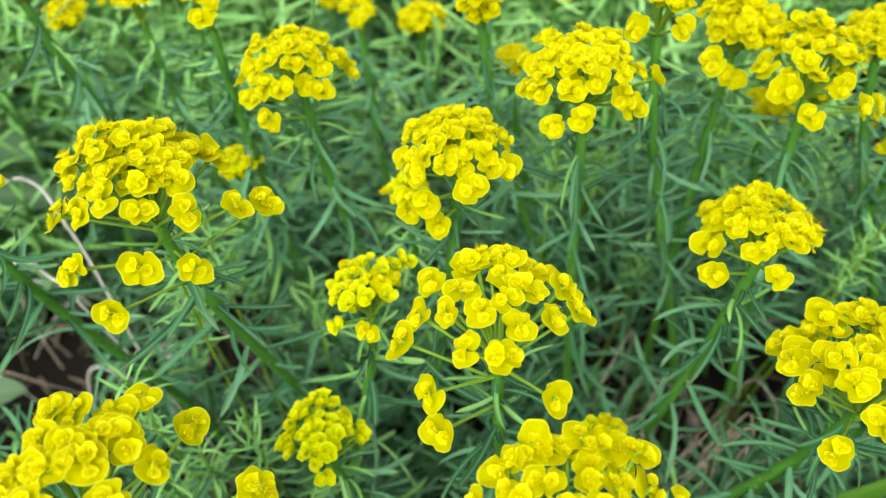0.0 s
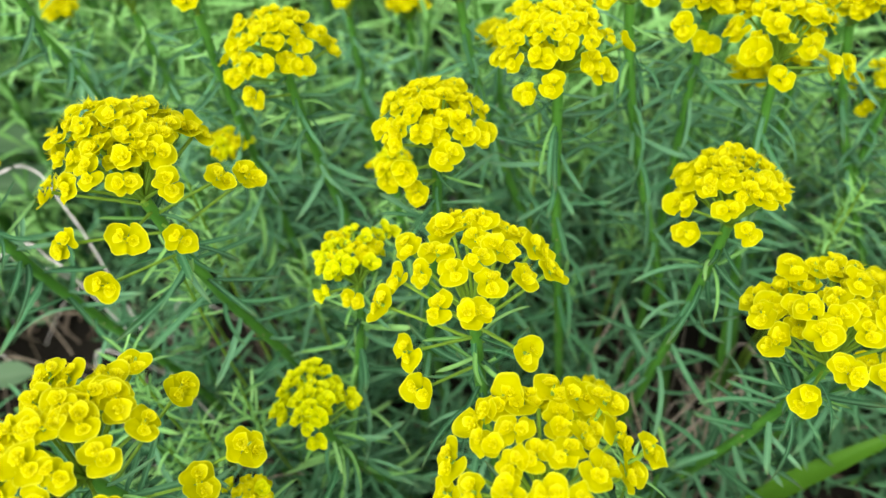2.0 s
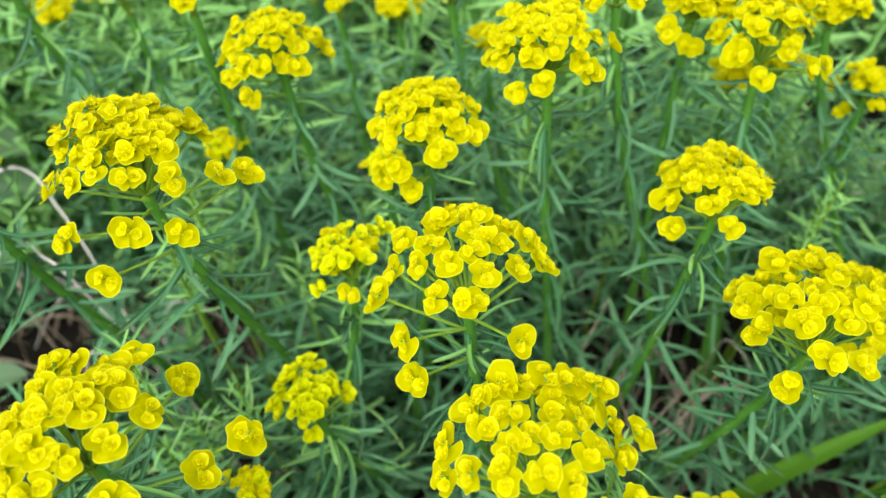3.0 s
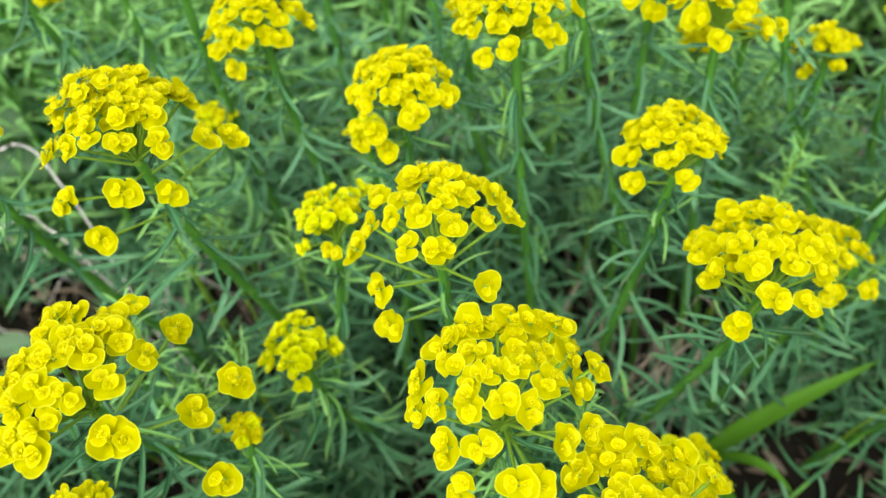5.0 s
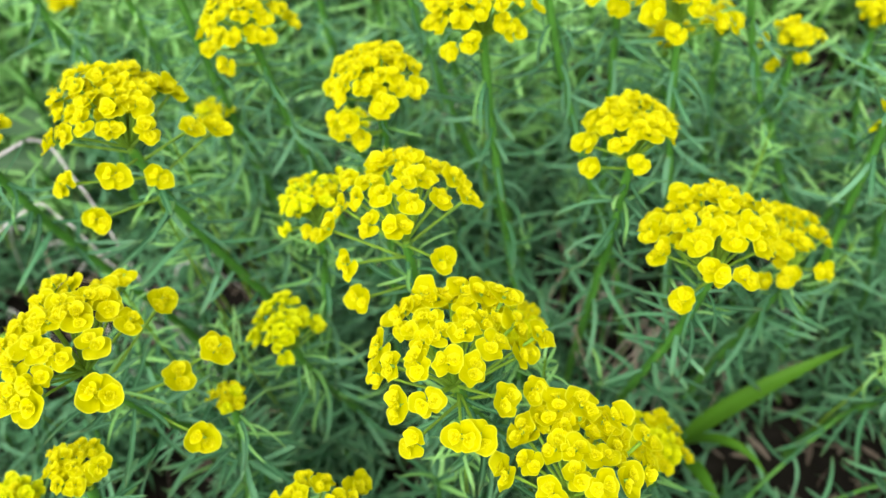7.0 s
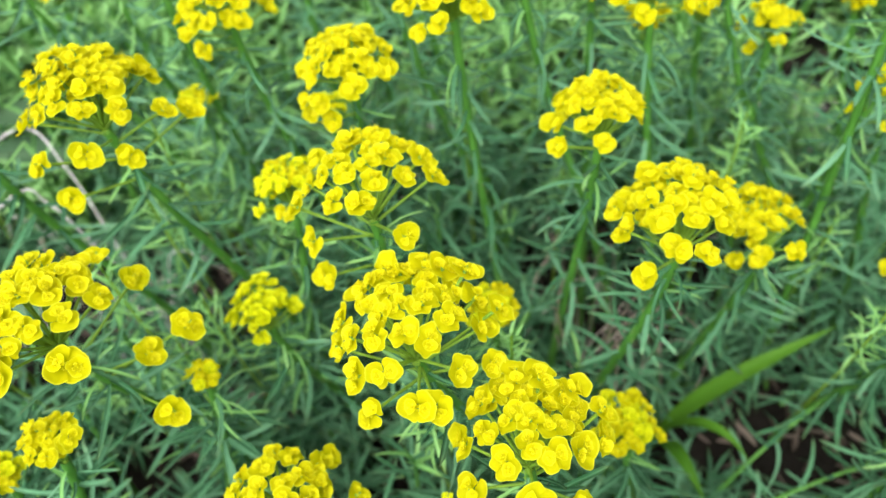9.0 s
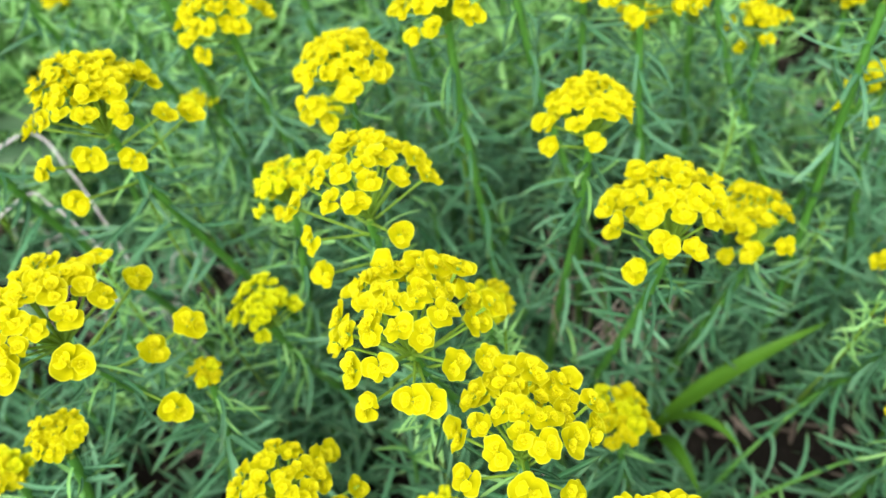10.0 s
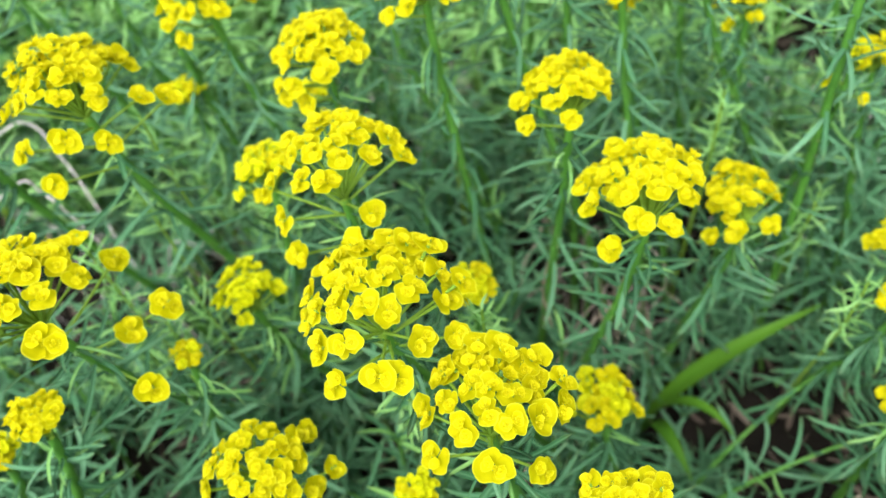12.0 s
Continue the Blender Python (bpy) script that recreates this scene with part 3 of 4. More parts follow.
spurge((-92, 50, 186), (-137, 22), 8.5, [(-14, 58, 26), (140, -6, 19)], 8, 14.9, (0.00, 0.00), "spurge with a domed yellow flower head on a leafy green stem", 0.0, 20, 0.48)
spurge((-85, 235, 184), (-61, 247), 7, [(-49, 65, 15)], 14, 12.2, (0.00, 0.00), "spurge with a young green-yellow flower head, half hidden among leaves", 0.5, 21, 0.2)
spurge((130, 241, 207), (170, 226), 8, [(135, 68, 8)], 10, 14.0, (0.00, 0.00), "spurge with a domed yellow flower head on a leafy green stem", 0.0, 22, 0.48)
spurge((-13, 201, 199), (3, 204), 7, [], 12, 12.2, (0.00, 0.00), "spurge with a young green-yellow flower head, half hidden among leaves", 0.6, 23, 0.48)
spurge((-136, 60, 143), (-174, 34), 8, [], 10, 14.0, (0.00, 0.00), "spurge with a young green-yellow flower head, half hidden among leaves", 0.4, 24, 0.48)
spurge((-54, 85, 172), (-83, 72), 6, [(143, -24, 18)], 7, 10.5, (0.00, 0.00), "spurge with a young green-yellow flower head, half hidden among leaves", 0.2, 25, 0.48)
spurge((-11, 338, 186), (1, 339), 9, [], 14, 15.8, (0.00, 0.00), "spurge with a domed yellow flower head on a leafy green stem", 0.0, 26, 0.48)
spurge((14, 243, 252), (71, 248), 10.5, [(-101, 51, 13)], 10, 18.4, (0.00, 0.00), "spurge with a domed yellow flower head on a leafy green stem", 0.0, 27, 0.48)
spurge((29, 269, 211), (71, 270), 7, [(-103, 51, 22)], 12, 12.2, (0.00, 0.00), "spurge with a domed yellow flower head on a leafy green stem", 0.0, 28, 0.48)
spurge((-37, 304, 210), (-24, 306), 9, [(-86, 42, 35)], 5, 15.8, (0.00, 0.00), "spurge with a domed yellow flower head on a leafy green stem", 0.0, 29, 0.48)
spurge((-82, 236, 254), (-63, 244), 10, [(-83, 48, 15)], 4, 17.5, (0.00, 0.00), "spurge with a domed yellow flower head on a leafy green stem", 0.0, 30, 0.48)
spurge((-125, 279, 230), (-102, 291), 9, [], 5, 15.8, (0.00, 0.00), "spurge with a domed yellow flower head on a leafy green stem", 0.0, 31, 0.48)
spurge((-155, 253, 255), (-109, 288), 9, [], 14, 15.8, (0.00, 0.00), "spurge with a domed yellow flower head on a leafy green stem", 0.0, 32, 0.48)
spurge((-180, 322, 199), (-198, 313), 8, [], 14, 14.0, (0.00, 0.00), "spurge with a domed yellow flower head on a leafy green stem", 0.0, 33, 0.48)
spurge((243, 146, 133), (273, 132), 9.5, [(163, 33, 16)], 16, 16.6, (0.00, 0.00), "spurge with a domed yellow flower head on a leafy green stem", 0.0, 34, 0.48)
spurge((207, 184, 253), (211, 181), 10, [], 10, 17.5, (0.00, 0.00), "spurge with a domed yellow flower head on a leafy green stem", 0.0, 35, 0.48)
spurge((165, 271, 193), (184, 267), 8.5, [], 12, 14.9, (0.00, 0.00), "spurge with a domed yellow flower head on a leafy green stem", 0.0, 36, 0.48)
spurge((243, 275, 190), (276, 262), 8.5, [], 12, 14.9, (0.00, 0.00), "spurge with a domed yellow flower head on a leafy green stem", 0.0, 37, 0.48)
spurge((-189, 399, 166), (-223, 388), 9, [], 14, 15.8, (0.00, 0.00), "spurge with a domed yellow flower head on a leafy green stem", 0.0, 38, 0.48)
spurge((-72, 443, 138), (-74, 443), 9, [], 12, 15.8, (0.00, 0.00), "spurge with a domed yellow flower head on a leafy green stem", 0.0, 39, 0.48)
spurge((64, 384, 175), (84, 382), 9, [], 10, 15.8, (0.00, 0.00), "spurge with a domed yellow flower head on a leafy green stem", 0.0, 40, 0.48)
spurge((161, 239, 239), (242, 206), 9.5, [], 16, 16.6, (0.00, 0.00), "spurge with a domed yellow flower head on a leafy green stem", 0.0, 41, 0.48)
spurge((98, 10, 190), (145, 40), 10.5, [], 10, 18.4, (0.00, 0.00), "spurge with a domed yellow flower head on a leafy green stem", 0.0, 42, 0.48)
spurge((33, 39, 143), (13, 38), 7, [], 10, 12.2, (0.00, 0.00), "spurge with a young green-yellow flower head, half hidden among leaves", 0.6, 43, 0.48)
spurge((229, 115, 130), (213, 141), 9, [], 8, 15.8, (0.00, 0.00), "spurge with a domed yellow flower head on a leafy green stem", 0.0, 44, 0.48)
spurge((226, 80, 109), (225, 82), 9, [], 8, 15.8, (0.00, 0.00), "spurge with a domed yellow flower head on a leafy green stem", 0.0, 45, 0.48)
spurge((-145, 158, 236), (-115, 196), 10, [], 14, 17.5, (0.00, 0.00), "spurge with a domed yellow flower head on a leafy green stem", 0.0, 46, 0.48)
spurge((220, 196, 200), (204, 216), 6, [(-80, -20, 14), (-150, 5, 14)], 4, 10.5, (0.00, 0.00), "spurge with a young green-yellow flower head, half hidden among leaves", 0.8, 47, 0.48)
spurge((234, 206, 192), (262, 200), 9, [(180, 30, 14), (-150, 40, 14)], 6, 14.0, (0.00, 0.00), "spurge with a domed yellow flower head on a leafy green stem", 0.0, 48, 0.48)


def hollow(x, y):
    """How far the plants stand back from the bare hollows, from 0 in their middle to 1 outside."""
    a = math.hypot((x - 0.222) / 0.150, (y - 0.088) / 0.108)
    b = math.hypot((x + 0.215) / 0.105, (y - 0.245) / 0.105)
    c = math.hypot((x - 0.105) / 0.055, (y - 0.170) / 0.050)
    d = math.hypot((x + 0.03) / 0.090, (y - 0.435) / 0.080)
    e = math.hypot((x - 0.295) / 0.060, (y - 0.375) / 0.075)
    return max(0.0, min(1.0, (min(a, b, c, d, e) - 0.45) / 0.55))


# ---- leafy shoots that carry no flowers yet ----
def shoot(x, y, height, tilt, fresh, seed, count=25):
    dice = random.Random(seed)
    base = Vector((x, y, 0))
    thing = new("spurge_shoot")
    thing.location = base
    tagged(thing, "leafy blue-green spurge shoot without flowers", "plant", "spurge shoots without flowers")
    top = base + Vector((tilt[0], tilt[1], height))
    curve = stem_curve(base - Vector((0, 0, 0.006)), top, UP)
    pile = Pile()
    pile.sheet(tube([p - base for p in curve], [0.0014 - 0.0006 * i / 14 for i in range(15)], 6), [0] * 15, closed=True)
    part("stem", pile.mesh("stem", STEM), thing, Matrix.Identity(4))
    leafy(thing, curve, base, count, 0.25, 0.97, 0.028, fresh, dice, (0, 55))
    leafy(thing, curve, base, 9, 0.95, 1.0, 0.015, 0.75, dice, (30, 75))


def sprig(x, y, z, height, seed):
    """A feathery young side shoot of short, thin, light green leaves, on a thin stem from the ground."""
    dice = random.Random(seed)
    base = Vector((x, y + 0.02, 0))
    thing = new("spurge_sprig")
    thing.location = base
    tagged(thing, "feathery light green young spurge sprig among darker leaves", "plant", "young spurge sprigs")
    top = Vector((x, y, z + height / 2))
    curve = stem_curve(base - Vector((0, 0, 0.006)), top, UP)
    pile = Pile()
    pile.sheet(tube([p - base for p in curve], [0.0010 - 0.0005 * i / 14 for i in range(15)], 6), [0] * 15, closed=True)
    part("stem", pile.mesh("stem", STALK), thing, Matrix.Identity(4))
    tuft = Pile()
    turn = dice.uniform(0, 6.28)
    for i in range(30):
        s = 1 - height / top.z * (1 - i / 29)
        q = s * 14
        k = min(int(q), 13)
        turn += 2.4 + dice.uniform(-0.3, 0.3)
        rise = radians(dice.uniform(5, 55) + (20 if i > 24 else 0))
        size = 0.013 * dice.uniform(0.7, 1.2) * (0.7 if i > 24 else 1)
        m = Matrix.Translation(-base) @ aim(curve[k].lerp(curve[k + 1], q - k), Vector((math.cos(turn) * math.cos(rise), math.sin(turn) * math.cos(rise), math.sin(rise))), UP, (size, 0.018, size))
        tuft.sheet([[m @ v for v in row[::2]] for row in leaf_rows(*dice.choice(SHAPES), n=4)], [0, 0.25, 0.5, 0.75, 1], [0, 1, 0])
    part("leaves", tuft.mesh("leaves", FRESH_HAZED), thing, Matrix.Identity(4), "soft light green needle-like leaves")


for i, (x, y, z) in enumerate(((-0.088, 0.160, 0.190), (-0.102, 0.130, 0.170), (-0.085, 0.185, 0.195), (0.060, 0.085, 0.175), (0.030, 0.070, 0.165), (0.215, 0.120, 0.130), (0.275, 0.175, 0.145), (0.170, 0.200, 0.170), (0.045, 0.225, 0.190))):
    sprig(x, y, z, 0.045, 500 + i)
sprig_dice = random.Random(23)
for i in range(26):
    x, y = sprig_dice.uniform(-0.20, 0.30), sprig_dice.uniform(0.10, 0.42)
    if hollow(x, y) > 0.6:
        sprig(x, y, sprig_dice.uniform(0.085, 0.15) + 0.12 * max(0.0, y - 0.2), sprig_dice.uniform(0.03, 0.06), 540 + i)
place_dice = random.Random(11)
for i in range(26):
    x = place_dice.uniform(-0.16, 0.26)
    y = place_dice.uniform(0.07, 0.30)
    if hollow(x, y) < 0.7:
        continue
    shoot(x, y, place_dice.uniform(0.08, 0.145), (place_dice.uniform(-0.02, 0.02), place_dice.uniform(-0.02, 0.02)), 0.04, 300 + i)


def sprawling(points, seed, count=30):
    """A leafy stem that lies low over the ground, through points in millimetres, from its root."""
    dice = random.Random(seed)
    a, b, c, d = (Vector(p) / 1000 for p in points)
    base = Vector((a.x, a.y, 0))
    thing = new("spurge_shoot")
    thing.location = base
    tagged(thing, "sprawling leafy spurge shoot low over dark soil", "plant", "spurge shoots without flowers")
    curve = bend(a, b, c, d, 14)
    pile = Pile()
    pile.sheet(tube([p - base for p in curve], [0.0012 - 0.0005 * i / 14 for i in range(15)], 6), [0] * 15, closed=True)
    part("stem", pile.mesh("stem", STEM), thing, Matrix.Identity(4))
    leafy(thing, curve, base, count, 0.12, 1.0, 0.024, 0.05, dice, (-35, 50))


sprawling([(150, 88, -4), (170, 100, 62), (215, 128, 62), (285, 168, 78)], 71)
sprawling([(150, 80, -4), (165, 80, 48), (205, 88, 64), (262, 104, 66)], 72, 26)


def thicket(name, label, spots, seed, per=30, fresh=False, big=1.0):
    """Many leafy stems too close together to be told apart, as one mesh."""
    dice = random.Random(seed)
    shapes = [np.array([[tuple(row[c]) for c in (0, 2, 4)] for row in leaf_rows(*s, n=4)]).reshape(-1, 3) for s in SHAPES]
    quads = np.array([(r * 3 + c, r * 3 + c + 1, r * 3 + c + 4, r * 3 + c + 3) for r in range(4) for c in range(2)])
    verts, faces, leans = [], [], []
    for x, y, h in spots:
        tx, ty = dice.uniform(-0.03, 0.03), dice.uniform(-0.03, 0.03)
        leans.append((tx, ty))
        turn = dice.uniform(0, 6.28)
        for i in range(per):
            s = 0.2 + 0.8 * i / per
            turn += 2.4 + dice.uniform(-0.7, 0.7)
            rise = radians(dice.uniform(-25 if big == 1 else -5, 60) + (25 if s > 0.93 else 0))
            size = big * dice.uniform(0.020, 0.034) * (0.55 if s > 0.93 else 1)
            way = Vector((math.cos(turn) * math.cos(rise), math.sin(turn) * math.cos(rise), math.sin(rise)))
            m = np.array(aim(Vector((x + tx * s, y + ty * s, h * s)), way, UP, (size, 0.031 * big, size)))
            faces.append(quads + 15 * len(verts))
            verts.append(dice.choice(shapes) @ m[:3, :3].T + m[:3, 3])
    many = len(verts)
    count = 15 * many
    loops = [tuple(int(v) for v in f) for f in np.concatenate(faces)]
    slots = [0] * len(loops)
    for (x, y, h), (tx, ty) in zip(spots, leans):
        ring = []
        for s, r in ((-0.05, 0.0016), (0.5, 0.0014), (1.0, 0.0008)):
            ring.append([(x + tx * s + r * math.cos(a), y + ty * s + r * math.sin(a), h * s) for a in (0.3, 2.4, 4.5)])
        verts.append(np.array(ring).reshape(-1, 3))
        for r in (0, 3):
            loops += [(count + r + c, count + r + (c + 1) % 3, count + r + 3 + (c + 1) % 3, count + r + 3 + c) for c in range(3)]
        slots += [1] * 6
        count += 9
    tail = 9 * len(spots)
    me = mesh_of(name, np.concatenate(verts), loops, [FRESH_HAZED if fresh else LEAF, STEM], slots,
                 rim=[r / 4 for r in range(5) for c in range(3)] * many + [0] * tail, rib=[0.1, 1, 0.1] * (5 * many) + [0] * tail)
    return tagged(new(name, me), label, "foliage", kind="stuff")


def spots(n, x0, x1, y0, y1, h0, h1, seed):
    dice = random.Random(seed)
    made = []
    for _ in range(n):
        x, y, h = dice.uniform(x0, x1), dice.uniform(y0, y1), dice.uniform(h0, h1)
        gap = noise.noise(Vector((x * 13, y * 10, 7)))
        if gap > 0.16 and dice.random() < 0.72:
            continue
        if dice.random() < 0.07 + 0.93 * hollow(x, y):
            made.append((x, y, h * (0.22 + 0.78 * hollow(x, y))))
    return made


def around(n, h0, h1, reach, seed):
    """Spots outside the part that is seen, no further than reach from its middle."""
    dice = random.Random(seed)
    made = []
    while len(made) < n:
        x, y = 0.05 + dice.uniform(-1.2, 1.2) * reach, 0.25 + dice.uniform(-1.2, 1.2) * reach
        edge = reach * (1 + 0.30 * noise.noise(Vector((x * 1.3, y * 1.3, 2))) + 0.15 * noise.noise(Vector((x * 5, y * 5, 9))))
        seen = -0.07 < y < 0.95 and -0.33 - 0.42 * (y - 0.11) < x < 0.345 + 0.38 * (y - 0.09)
        if not seen and math.hypot(x - 0.05, y - 0.25) < edge and math.hypot(x - 0.05, y + 0.35) > 0.14:
            made.append((x, y, dice.uniform(h0, h1) * (0.85 if y < 0 else 0.6 if x < 0 else 1)))
    return made


thicket("spurge_undergrowth", "tangle of blue-green narrow leaves between the stems", spots(640, -0.36, 0.46, -0.04, 0.38, 0.03, 0.12, 1), 1)
# Unseen foliage, added just below the view to shade the low ground.
front_dice = random.Random(14)
front_spots = []
for _ in range(640):
    x, y = front_dice.uniform(-0.36, 0.44), front_dice.uniform(-0.16, 0.012)
    front_spots.append((x, y, front_dice.uniform(0.55, 0.92) * min(0.27, 0.409 - (y + 0.115) / 0.414)))
thicket("front_stand", "unseen blue-green spurge foliage added in front to shade the low ground", front_spots, 14, 26)
low_dice = random.Random(31)
thicket("ground_cover", "low sprawling blue-green spurge shoots over the dark soil", [(low_dice.uniform(0.06, 0.36), low_dice.uniform(0.0, 0.24), low_dice.uniform(0.006, 0.036)) for _ in range(34)], 6, 9)

def uneven(made, seed):
    """Thins spots out towards an uneven round edge."""
    dice = random.Random(seed)
    kept = []
    for x, y, h in made:
        far = math.hypot((x - 0.04) / 0.72, (y - 0.55) / 0.45) - 0.30 * noise.noise(Vector((x * 4, y * 4, 3)))
        if far < 0.85 + 0.25 * dice.random():
            kept.append((x, y, h))
    return kept


thicket("spurge_thicket", "dense blue-green spurge foliage behind the flowers", uneven(spots(660, -0.75, 0.85, 0.30, 1.05, 0.10, 0.21, 2), 12), 2, 21, big=1.2)
# The hazy brightness of the back leaves is put into their lighter green.
thicket("fresh_foliage", "dense spurge foliage behind the flowers, its light green partly painted haze", uneven(spots(1950, -0.75, 0.85, 0.31, 1.05, 0.16, 0.235, 3), 13), 3, 19, True, 1.22)
# Added at the back left; its pale leaf colour paints bright haze.
thicket("pale_foliage", "spurge foliage far behind the flowers, in pale green that paints haze", uneven(spots(620, -0.75, 0.0, 0.42, 1.05, 0.18, 0.25, 21), 22), 21, 17, True, 1.22)
thicket("spurge_stand", "spurge foliage that spreads round the flowering plants", around(1300, 0.10, 0.25, 1.15, 4), 4, 14)
thicket("fresh_stand", "light green spurge foliage that spreads round the flowering plants", around(800, 0.10, 0.25, 1.05, 5), 5, 14, True)
# Added outside the seen part to keep sky light off the low ground.
thicket("tall_stand", "unseen tall spurge foliage added close round to block sky light", around(1700, 0.19, 0.31, 0.50, 8), 8, 20)


# ---- a tuft of broad grass-like blades among the spurge ----
def blade_tuft():
    base = Vector((0.140, 0.135, 0.0))
    thing = new("grass_tuft")
    thing.location = base
    tagged(thing, "bright green tuft of broad pointed blades in the shade", "grass")
    for points, wide in ((((0.143, 0.134, 0.052), (0.178, 0.135, 0.088), (0.221, 0.150, 0.096)), 0.0100), (((0.143, 0.131, 0.050), (0.158, 0.116, 0.086), (0.173, 0.099, 0.062)), 0.0068),
                         (((0.139, 0.120, 0.050), (0.138, 0.104, 0.078), (0.150, 0.080, 0.056)), 0.0085)):
        a, b, tip = (Vector(p) for p in points)
        line = bend(base, base.lerp(a, 0.9), a.lerp(b, 0.95), tip, 16)
        rows = []
        for i, p in enumerate(line):
            s = i / 16
            ahead = (line[min(i + 1, 16)] - line[max(i - 1, 0)]).normalized()
            side = ahead.cross(UP).normalized()
            half = 0.5 * wide * min(1, 0.35 + 1.6 * s) * (1 - max(0, (s - 0.45) / 0.55) ** 1.8) + 0.0002
            lift = side.cross(ahead)
            rows.append([p - base + side * half * c + lift * half * 0.35 * abs(c) for c in (-1, -0.6, -0.2, 0.2, 0.6, 1)])
        pile = Pile()
        pile.sheet(rows, [0] * 17, [0.1, 0.6, 0.1, 0.5, 0.1, 0.3])
        part("blade", pile.mesh("blade", BLADE), thing, Matrix.Identity(4))


blade_tuft()


# ---- dead stalks and straw ----
def dry_stalk(name, label, points, radius, material, category="dead stalk"):
    """A bent dry stalk through points in millimetres."""
    pts = [Vector(p) / 1000 for p in points]
    line = []
    for i in range(len(pts) - 1):
        a, b = pts[max(i - 1, 0)], pts[min(i + 2, len(pts) - 1)]
        line += bend(pts[i], pts[i] + (pts[i + 1] - a) / 6, pts[i + 1] - (b - pts[i]) / 6, pts[i + 1], 6)[:-1]
    line.append(pts[-1])
    pile = Pile()
    count = len(line)
    pile.sheet(tube(line, [radius / 1000 * (1 - 0.45 * i / count) * (1 + 0.12 * math.sin(i * 1.9)) for i in range(count)], 6), [0] * count, closed=True)
    return tagged(new(name, pile.mesh(name, material)), label, category)


PALE = straw_material("bleached_stalk", (0.62, 0.60, 0.60), (0.76, 0.74, 0.73), (0.30, 0.28, 0.28))
dry_stalk("dead_stalk", "bleached grey dead stalk bent over the ground", [(-330, 285, 0), (-262, 262, 120), (-199, 246, 170), (-184, 248, 168), (-174, 239, 154), (-166, 231, 140), (-150, 210, 100), (-138, 196, 40), (-132, 190, 0)], 0.8, PALE)
dry_stalk("dead_stalk", "short bleached dead stalk leaning beside green stems", [(-300, 240, 0), (-225, 208, 125), (-170, 196, 174), (-161, 196, 166), (-149, 190, 152), (-120, 182, 60), (-112, 180, 0)], 0.75, PALE)
for path in ([(84, 134, 0), (90, 138, 72), (110, 148, 82), (127, 161, 95), (142, 162, 102), (170, 168, 60), (182, 172, 0)],
             [(118, 128, 0), (116, 147, 83), (116, 156, 89), (127, 163, 97), (137, 165, 102), (150, 150, 0)],
             [(98, 196, 0), (93, 173, 118), (86, 160, 108), (89, 146, 98), (92, 124, 85), (96, 108, 0)],
             [(98, 146, 0), (103, 154, 62), (119, 170, 76), (135, 181, 88), (152, 190, 0)],
             [(122, 146, 0), (124, 153, 69), (129, 166, 77), (136, 171, 83), (140, 162, 80), (143, 150, 0)],
             [(70, 190, 0), (77, 196, 78), (86, 209, 88), (94, 217, 96), (104, 228, 0)]):
    dry_stalk("straw", "thin curled dry straw caught between green stems", path, 0.6, STRAW, "straw")
CURL = straw_material("pinkish_dry_tendril", (0.36, 0.31, 0.27), (0.52, 0.46, 0.41))
curl_dice = random.Random(17)
for i in range(7):
    x, y, z = curl_dice.uniform(98, 150), curl_dice.uniform(140, 195), curl_dice.uniform(55, 100)
    a, r = curl_dice.uniform(0, 6.28), curl_dice.uniform(8, 20)
    way = curl_dice.choice((-1, 1))
    loop = [(x + r * math.cos(a + way * t), y + r * math.sin(a + way * t), z + r * 0.5 * math.sin(1.7 * t)) for t in (0, 0.8, 1.6, 2.4, 3.2)]
    dry_stalk("straw", "pinkish dry tendril curled between green stems", [(x + 6 * math.cos(a), y + 6 * math.sin(a), 0)] + loop, curl_dice.uniform(0.28, 0.5), CURL, "straw")
for path in ([(60, 178, 0), (74, 170, 80), (91, 171, 100), (106, 177, 110), (125, 185, 60), (135, 190, 0)],
             [(85, 128, 0), (97, 141, 80), (107, 145, 95), (118, 151, 100), (136, 160, 104), (150, 170, 0)],
             [(88, 142, 0), (99, 149, 80), (114, 158, 100), (121, 163, 105), (135, 175, 40), (140, 180, 0)],
             [(133, 150, 0), (132, 155, 80), (135, 157, 100), (133, 160, 105), (126, 168, 60), (124, 172, 0)]):
    dry_stalk("straw", "pale dry straw leaning between green stems", path, 0.55, CURL, "straw")
straw_dice = random.Random(5)
for i in range(46):
    x, y = straw_dice.uniform(-0.30, 0.34), straw_dice.uniform(0.06, 0.50)
    a = straw_dice.uniform(0, 6.28)
    reach = straw_dice.uniform(30, 75)
    h = straw_dice.uniform(15, 75)
    p = (x * 1000, y * 1000)
    dx, dy = reach * math.cos(a), reach * math.sin(a)
    dry_stalk("straw", "thin dry straw lying among the green stems",
              [(p[0], p[1], 0), (p[0] + 0.3 * dx, p[1] + 0.3 * dy, h), (p[0] + 0.7 * dx + straw_dice.uniform(-12, 12), p[1] + 0.7 * dy, h * 0.9), (p[0] + dx, p[1] + dy, 2)],
              straw_dice.uniform(0.45, 0.9), straw_dice.choice((STRAW, STRAW, LITTER)), "straw")
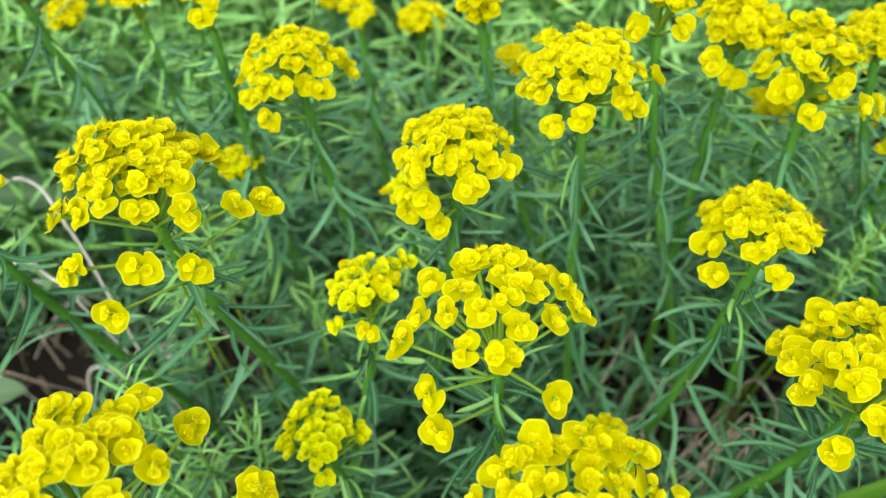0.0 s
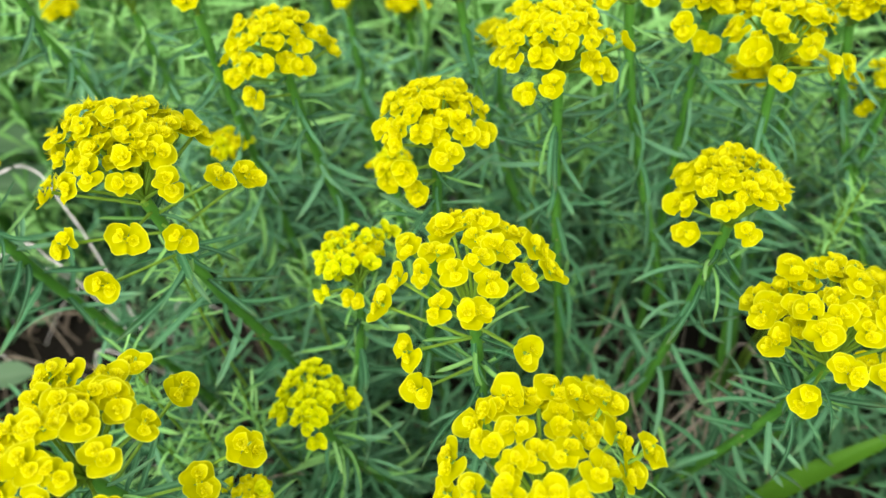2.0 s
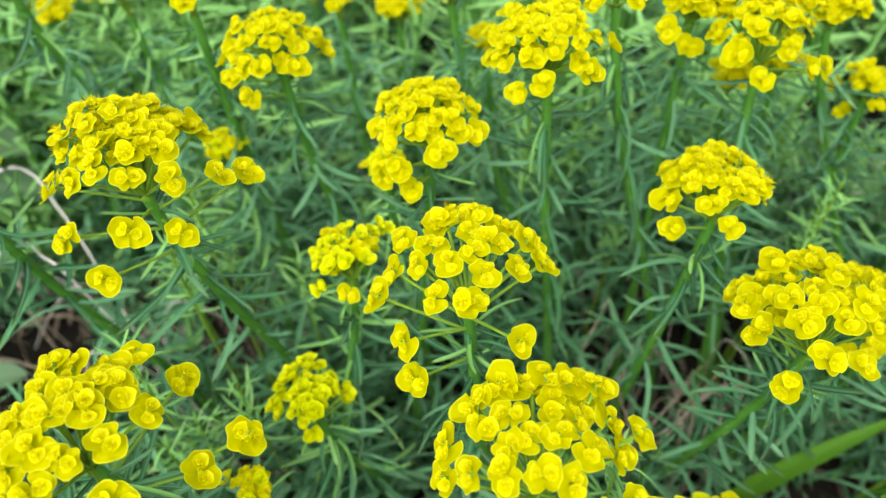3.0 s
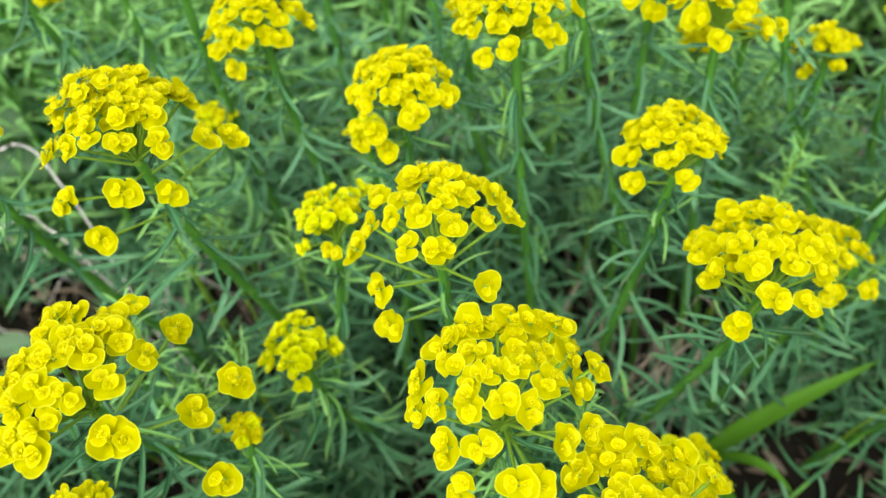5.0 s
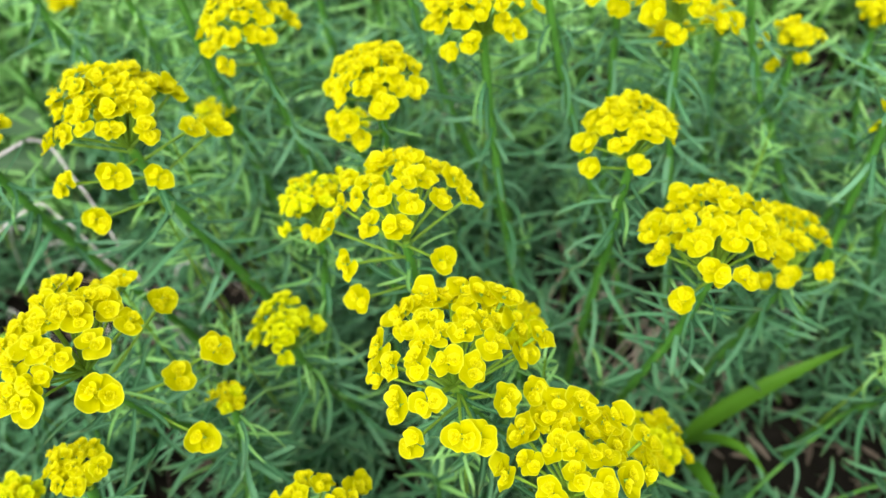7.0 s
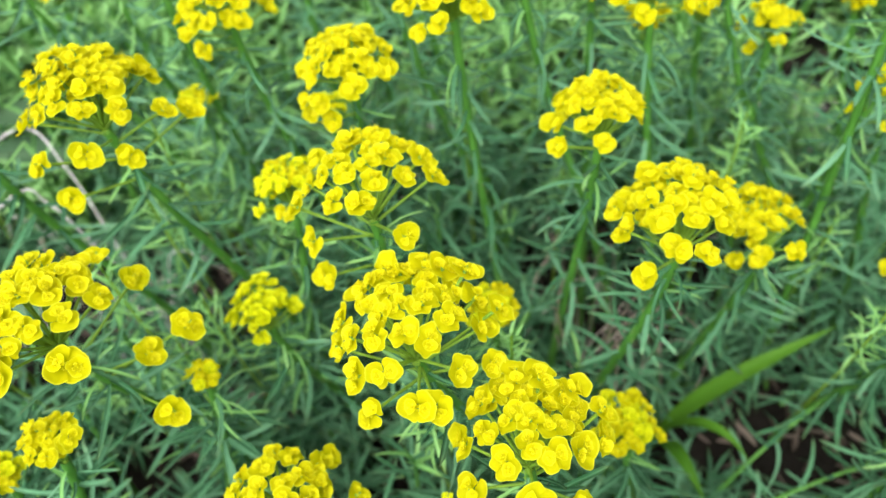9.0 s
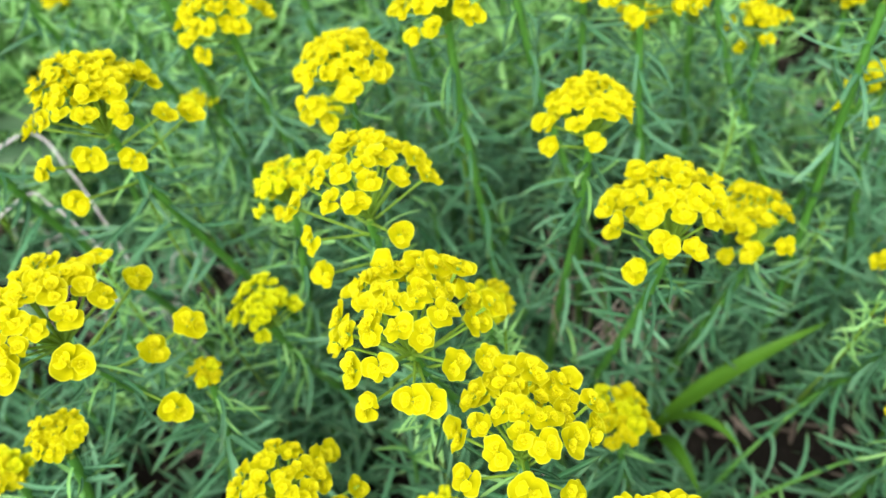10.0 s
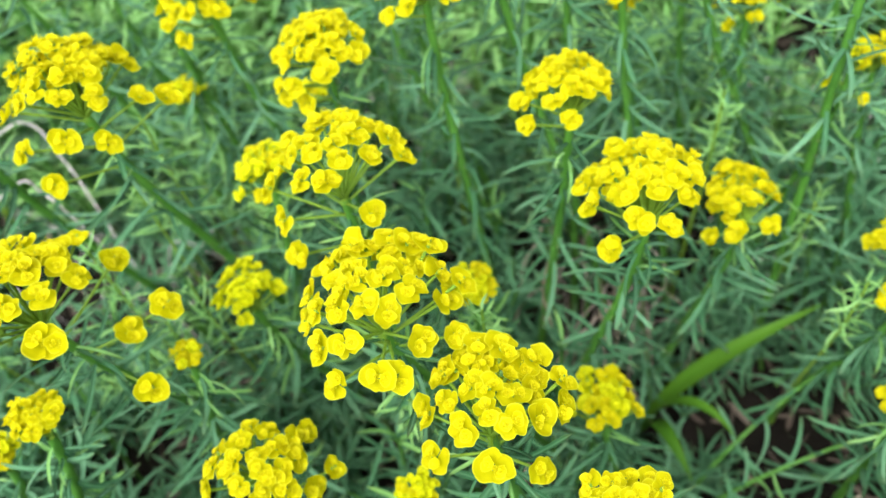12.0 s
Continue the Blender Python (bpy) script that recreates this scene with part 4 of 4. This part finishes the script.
for i in range(20):
    x, y = straw_dice.uniform(-290, -130), straw_dice.uniform(185, 320)
    a, reach, h = straw_dice.uniform(0, 6.28), straw_dice.uniform(35, 90), straw_dice.uniform(12, 60)
    dx, dy = reach * math.cos(a), reach * math.sin(a)
    dry_stalk("straw", "grey-brown bent straw over bare soil",
              [(x, y, 0), (x + 0.25 * dx - 0.1 * dy, y + 0.25 * dy + 0.1 * dx, h), (x + 0.6 * dx, y + 0.6 * dy, h * straw_dice.uniform(0.7, 1.1)), (x + dx, y + dy, 2)],
              straw_dice.uniform(0.45, 0.9), straw_dice.choice((PALE, STRAW, LITTER)), "straw")


# ---- broad weed leaves at the edge ----
def broad_leaf(place, way, length, width, stalk_foot, label, droop=-0.3):
    thing = new("weed")
    base = Vector(stalk_foot)
    thing.location = base
    tagged(thing, label, "weed")
    start = Vector(place)
    pile = Pile()
    rows = []
    for i in range(15):
        s = i / 14
        half = 0.5 * width * math.sin(math.pi * min(1, 0.04 + s * 0.96)) ** 0.75
        ripple = 0.03 * width * math.sin(9 * s)
        rows.append([Vector((length * s, half * c, droop * length * s * s + 0.25 * half * abs(c) + ripple * abs(c))) for c in (-1, -0.66, -0.33, 0, 0.33, 0.66, 1)])
    pile.sheet(rows, [0] * 15, [0, 0.1, 0.2, 1, 0.2, 0.1, 0])
    part("leaf", pile.mesh("leaf", BROAD), thing, Matrix.Translation(-base) @ aim(start, Vector(way), UP, 1.0))
    stalk = Pile()
    stalk.sheet(tube(bend(Vector((0, 0, -0.004)), Vector((0, 0, 0.6 * start.z)), start - base - 0.02 * Vector(way).normalized(), start - base, 10), [0.002] * 11, 7), [0] * 11, closed=True)
    part("leaf_stalk", stalk.mesh("leaf_stalk", STALK), thing, Matrix.Identity(4))


broad_leaf((-0.290, 0.336, 0.120), (1, -0.05, 0.05), 0.055, 0.030, (-0.300, 0.360, 0), "broad grey-green weed leaf beside the dead stalk")
broad_leaf((-0.275, 0.310, 0.100), (0.9, 0.2, 0.0), 0.060, 0.034, (-0.290, 0.300, 0), "broad drooping green weed leaf beside the dead stalk")
broad_leaf((-0.228, 0.190, 0.080), (0.9, 0.3, 0.1), 0.022, 0.017, (-0.232, 0.182, 0), "small rounded green weed leaf near the ground")


# ---- stones and litter on the soil ----
def stone_mesh(seed):
    bm = bmesh.new()
    bmesh.ops.create_icosphere(bm, subdivisions=2, radius=1)
    for v in bm.verts:
        k = 1 + 0.28 * noise.noise(v.co * 1.3 + Vector((seed * 7, 0, 0))) + 0.12 * noise.noise(v.co * 3.1 + Vector((0, seed * 5, 0)))
        v.co = Vector((v.co.x * k, v.co.y * k * 0.8, v.co.z * k * 0.55))
    me = bpy.data.meshes.new("pebble")
    bm.to_mesh(me)
    bm.free()
    me.materials.append(STONE)
    me.polygons.foreach_set("use_smooth", [True] * len(me.polygons))
    return me


STONES = [stone_mesh(k) for k in range(5)]
stone_dice = random.Random(9)
for i in range(60):
    if i < 12:
        x, y = ((0.303, 0.413), (0.302, 0.279), (-0.131, 0.434), (0.315, 0.311), (0.149, 0.221), (0.255, 0.331), (0.314, 0.425), (-0.202, 0.513), (-0.013, 0.551), (-0.218, 0.452), (-0.221, 0.566), (0.29, 0.35))[i]
        r = stone_dice.uniform(0.004, 0.007)
    else:
        x, y = stone_dice.uniform(-0.45, 0.50), stone_dice.uniform(0.05, 0.75)
        r = stone_dice.uniform(0.0015, 0.005)
    ob = tagged(new("pebble", stone_dice.choice(STONES)), "pale grey pebble on the dark soil", "stone", "pebbles on the soil")
    ob.matrix_world = Matrix.Translation((x, y, rough_height(x, y) + 0.25 * r)) @ pose(0, 0, 0, 0, 0, stone_dice.uniform(0, 360)) @ Matrix.Scale(r, 4)


def litter(n, seed, x0, x1, y0, y1, material, label):
    """Curled dead leaf scraps on the soil."""
    dice = random.Random(seed)
    pile = Pile()
    for _ in range(n):
        x, y = dice.uniform(x0, x1), dice.uniform(y0, y1)
        length, width = dice.uniform(0.007, 0.022), dice.uniform(0.001, 0.004)
        m = pose(x, y, rough_height(x, y) + 0.002, dice.uniform(-25, 25), dice.uniform(-30, 15), dice.uniform(0, 360))
        curl = dice.uniform(-0.4, 0.5)
        rows = []
        for i in range(6):
            s = i / 5
            half = 0.5 * width * math.sin(math.pi * (0.08 + 0.86 * s)) ** 0.8
            rows.append([m @ Vector((length * (s - 0.5), half * c, curl * length * (s - 0.5) ** 2 + 0.5 * half * c * c + 0.002)) for c in (-1, -0.4, 0.4, 1)])
        pile.sheet(rows, [0] * 6)
    return tagged(new("leaf_litter", pile.mesh("leaf_litter", material)), label, "litter", kind="stuff")


litter(2600, 3, -0.45, 0.50, 0.03, 0.80, LITTER, "brown curled dead leaves scattered over the soil")
litter(420, 4, -0.13, 0.07, 0.35, 0.52, PALE, "pale bleached leaf scraps on bare soil")
litter(420, 5, 0.22, 0.40, 0.24, 0.45, PALE, "pale bleached leaf scraps beside the stems")
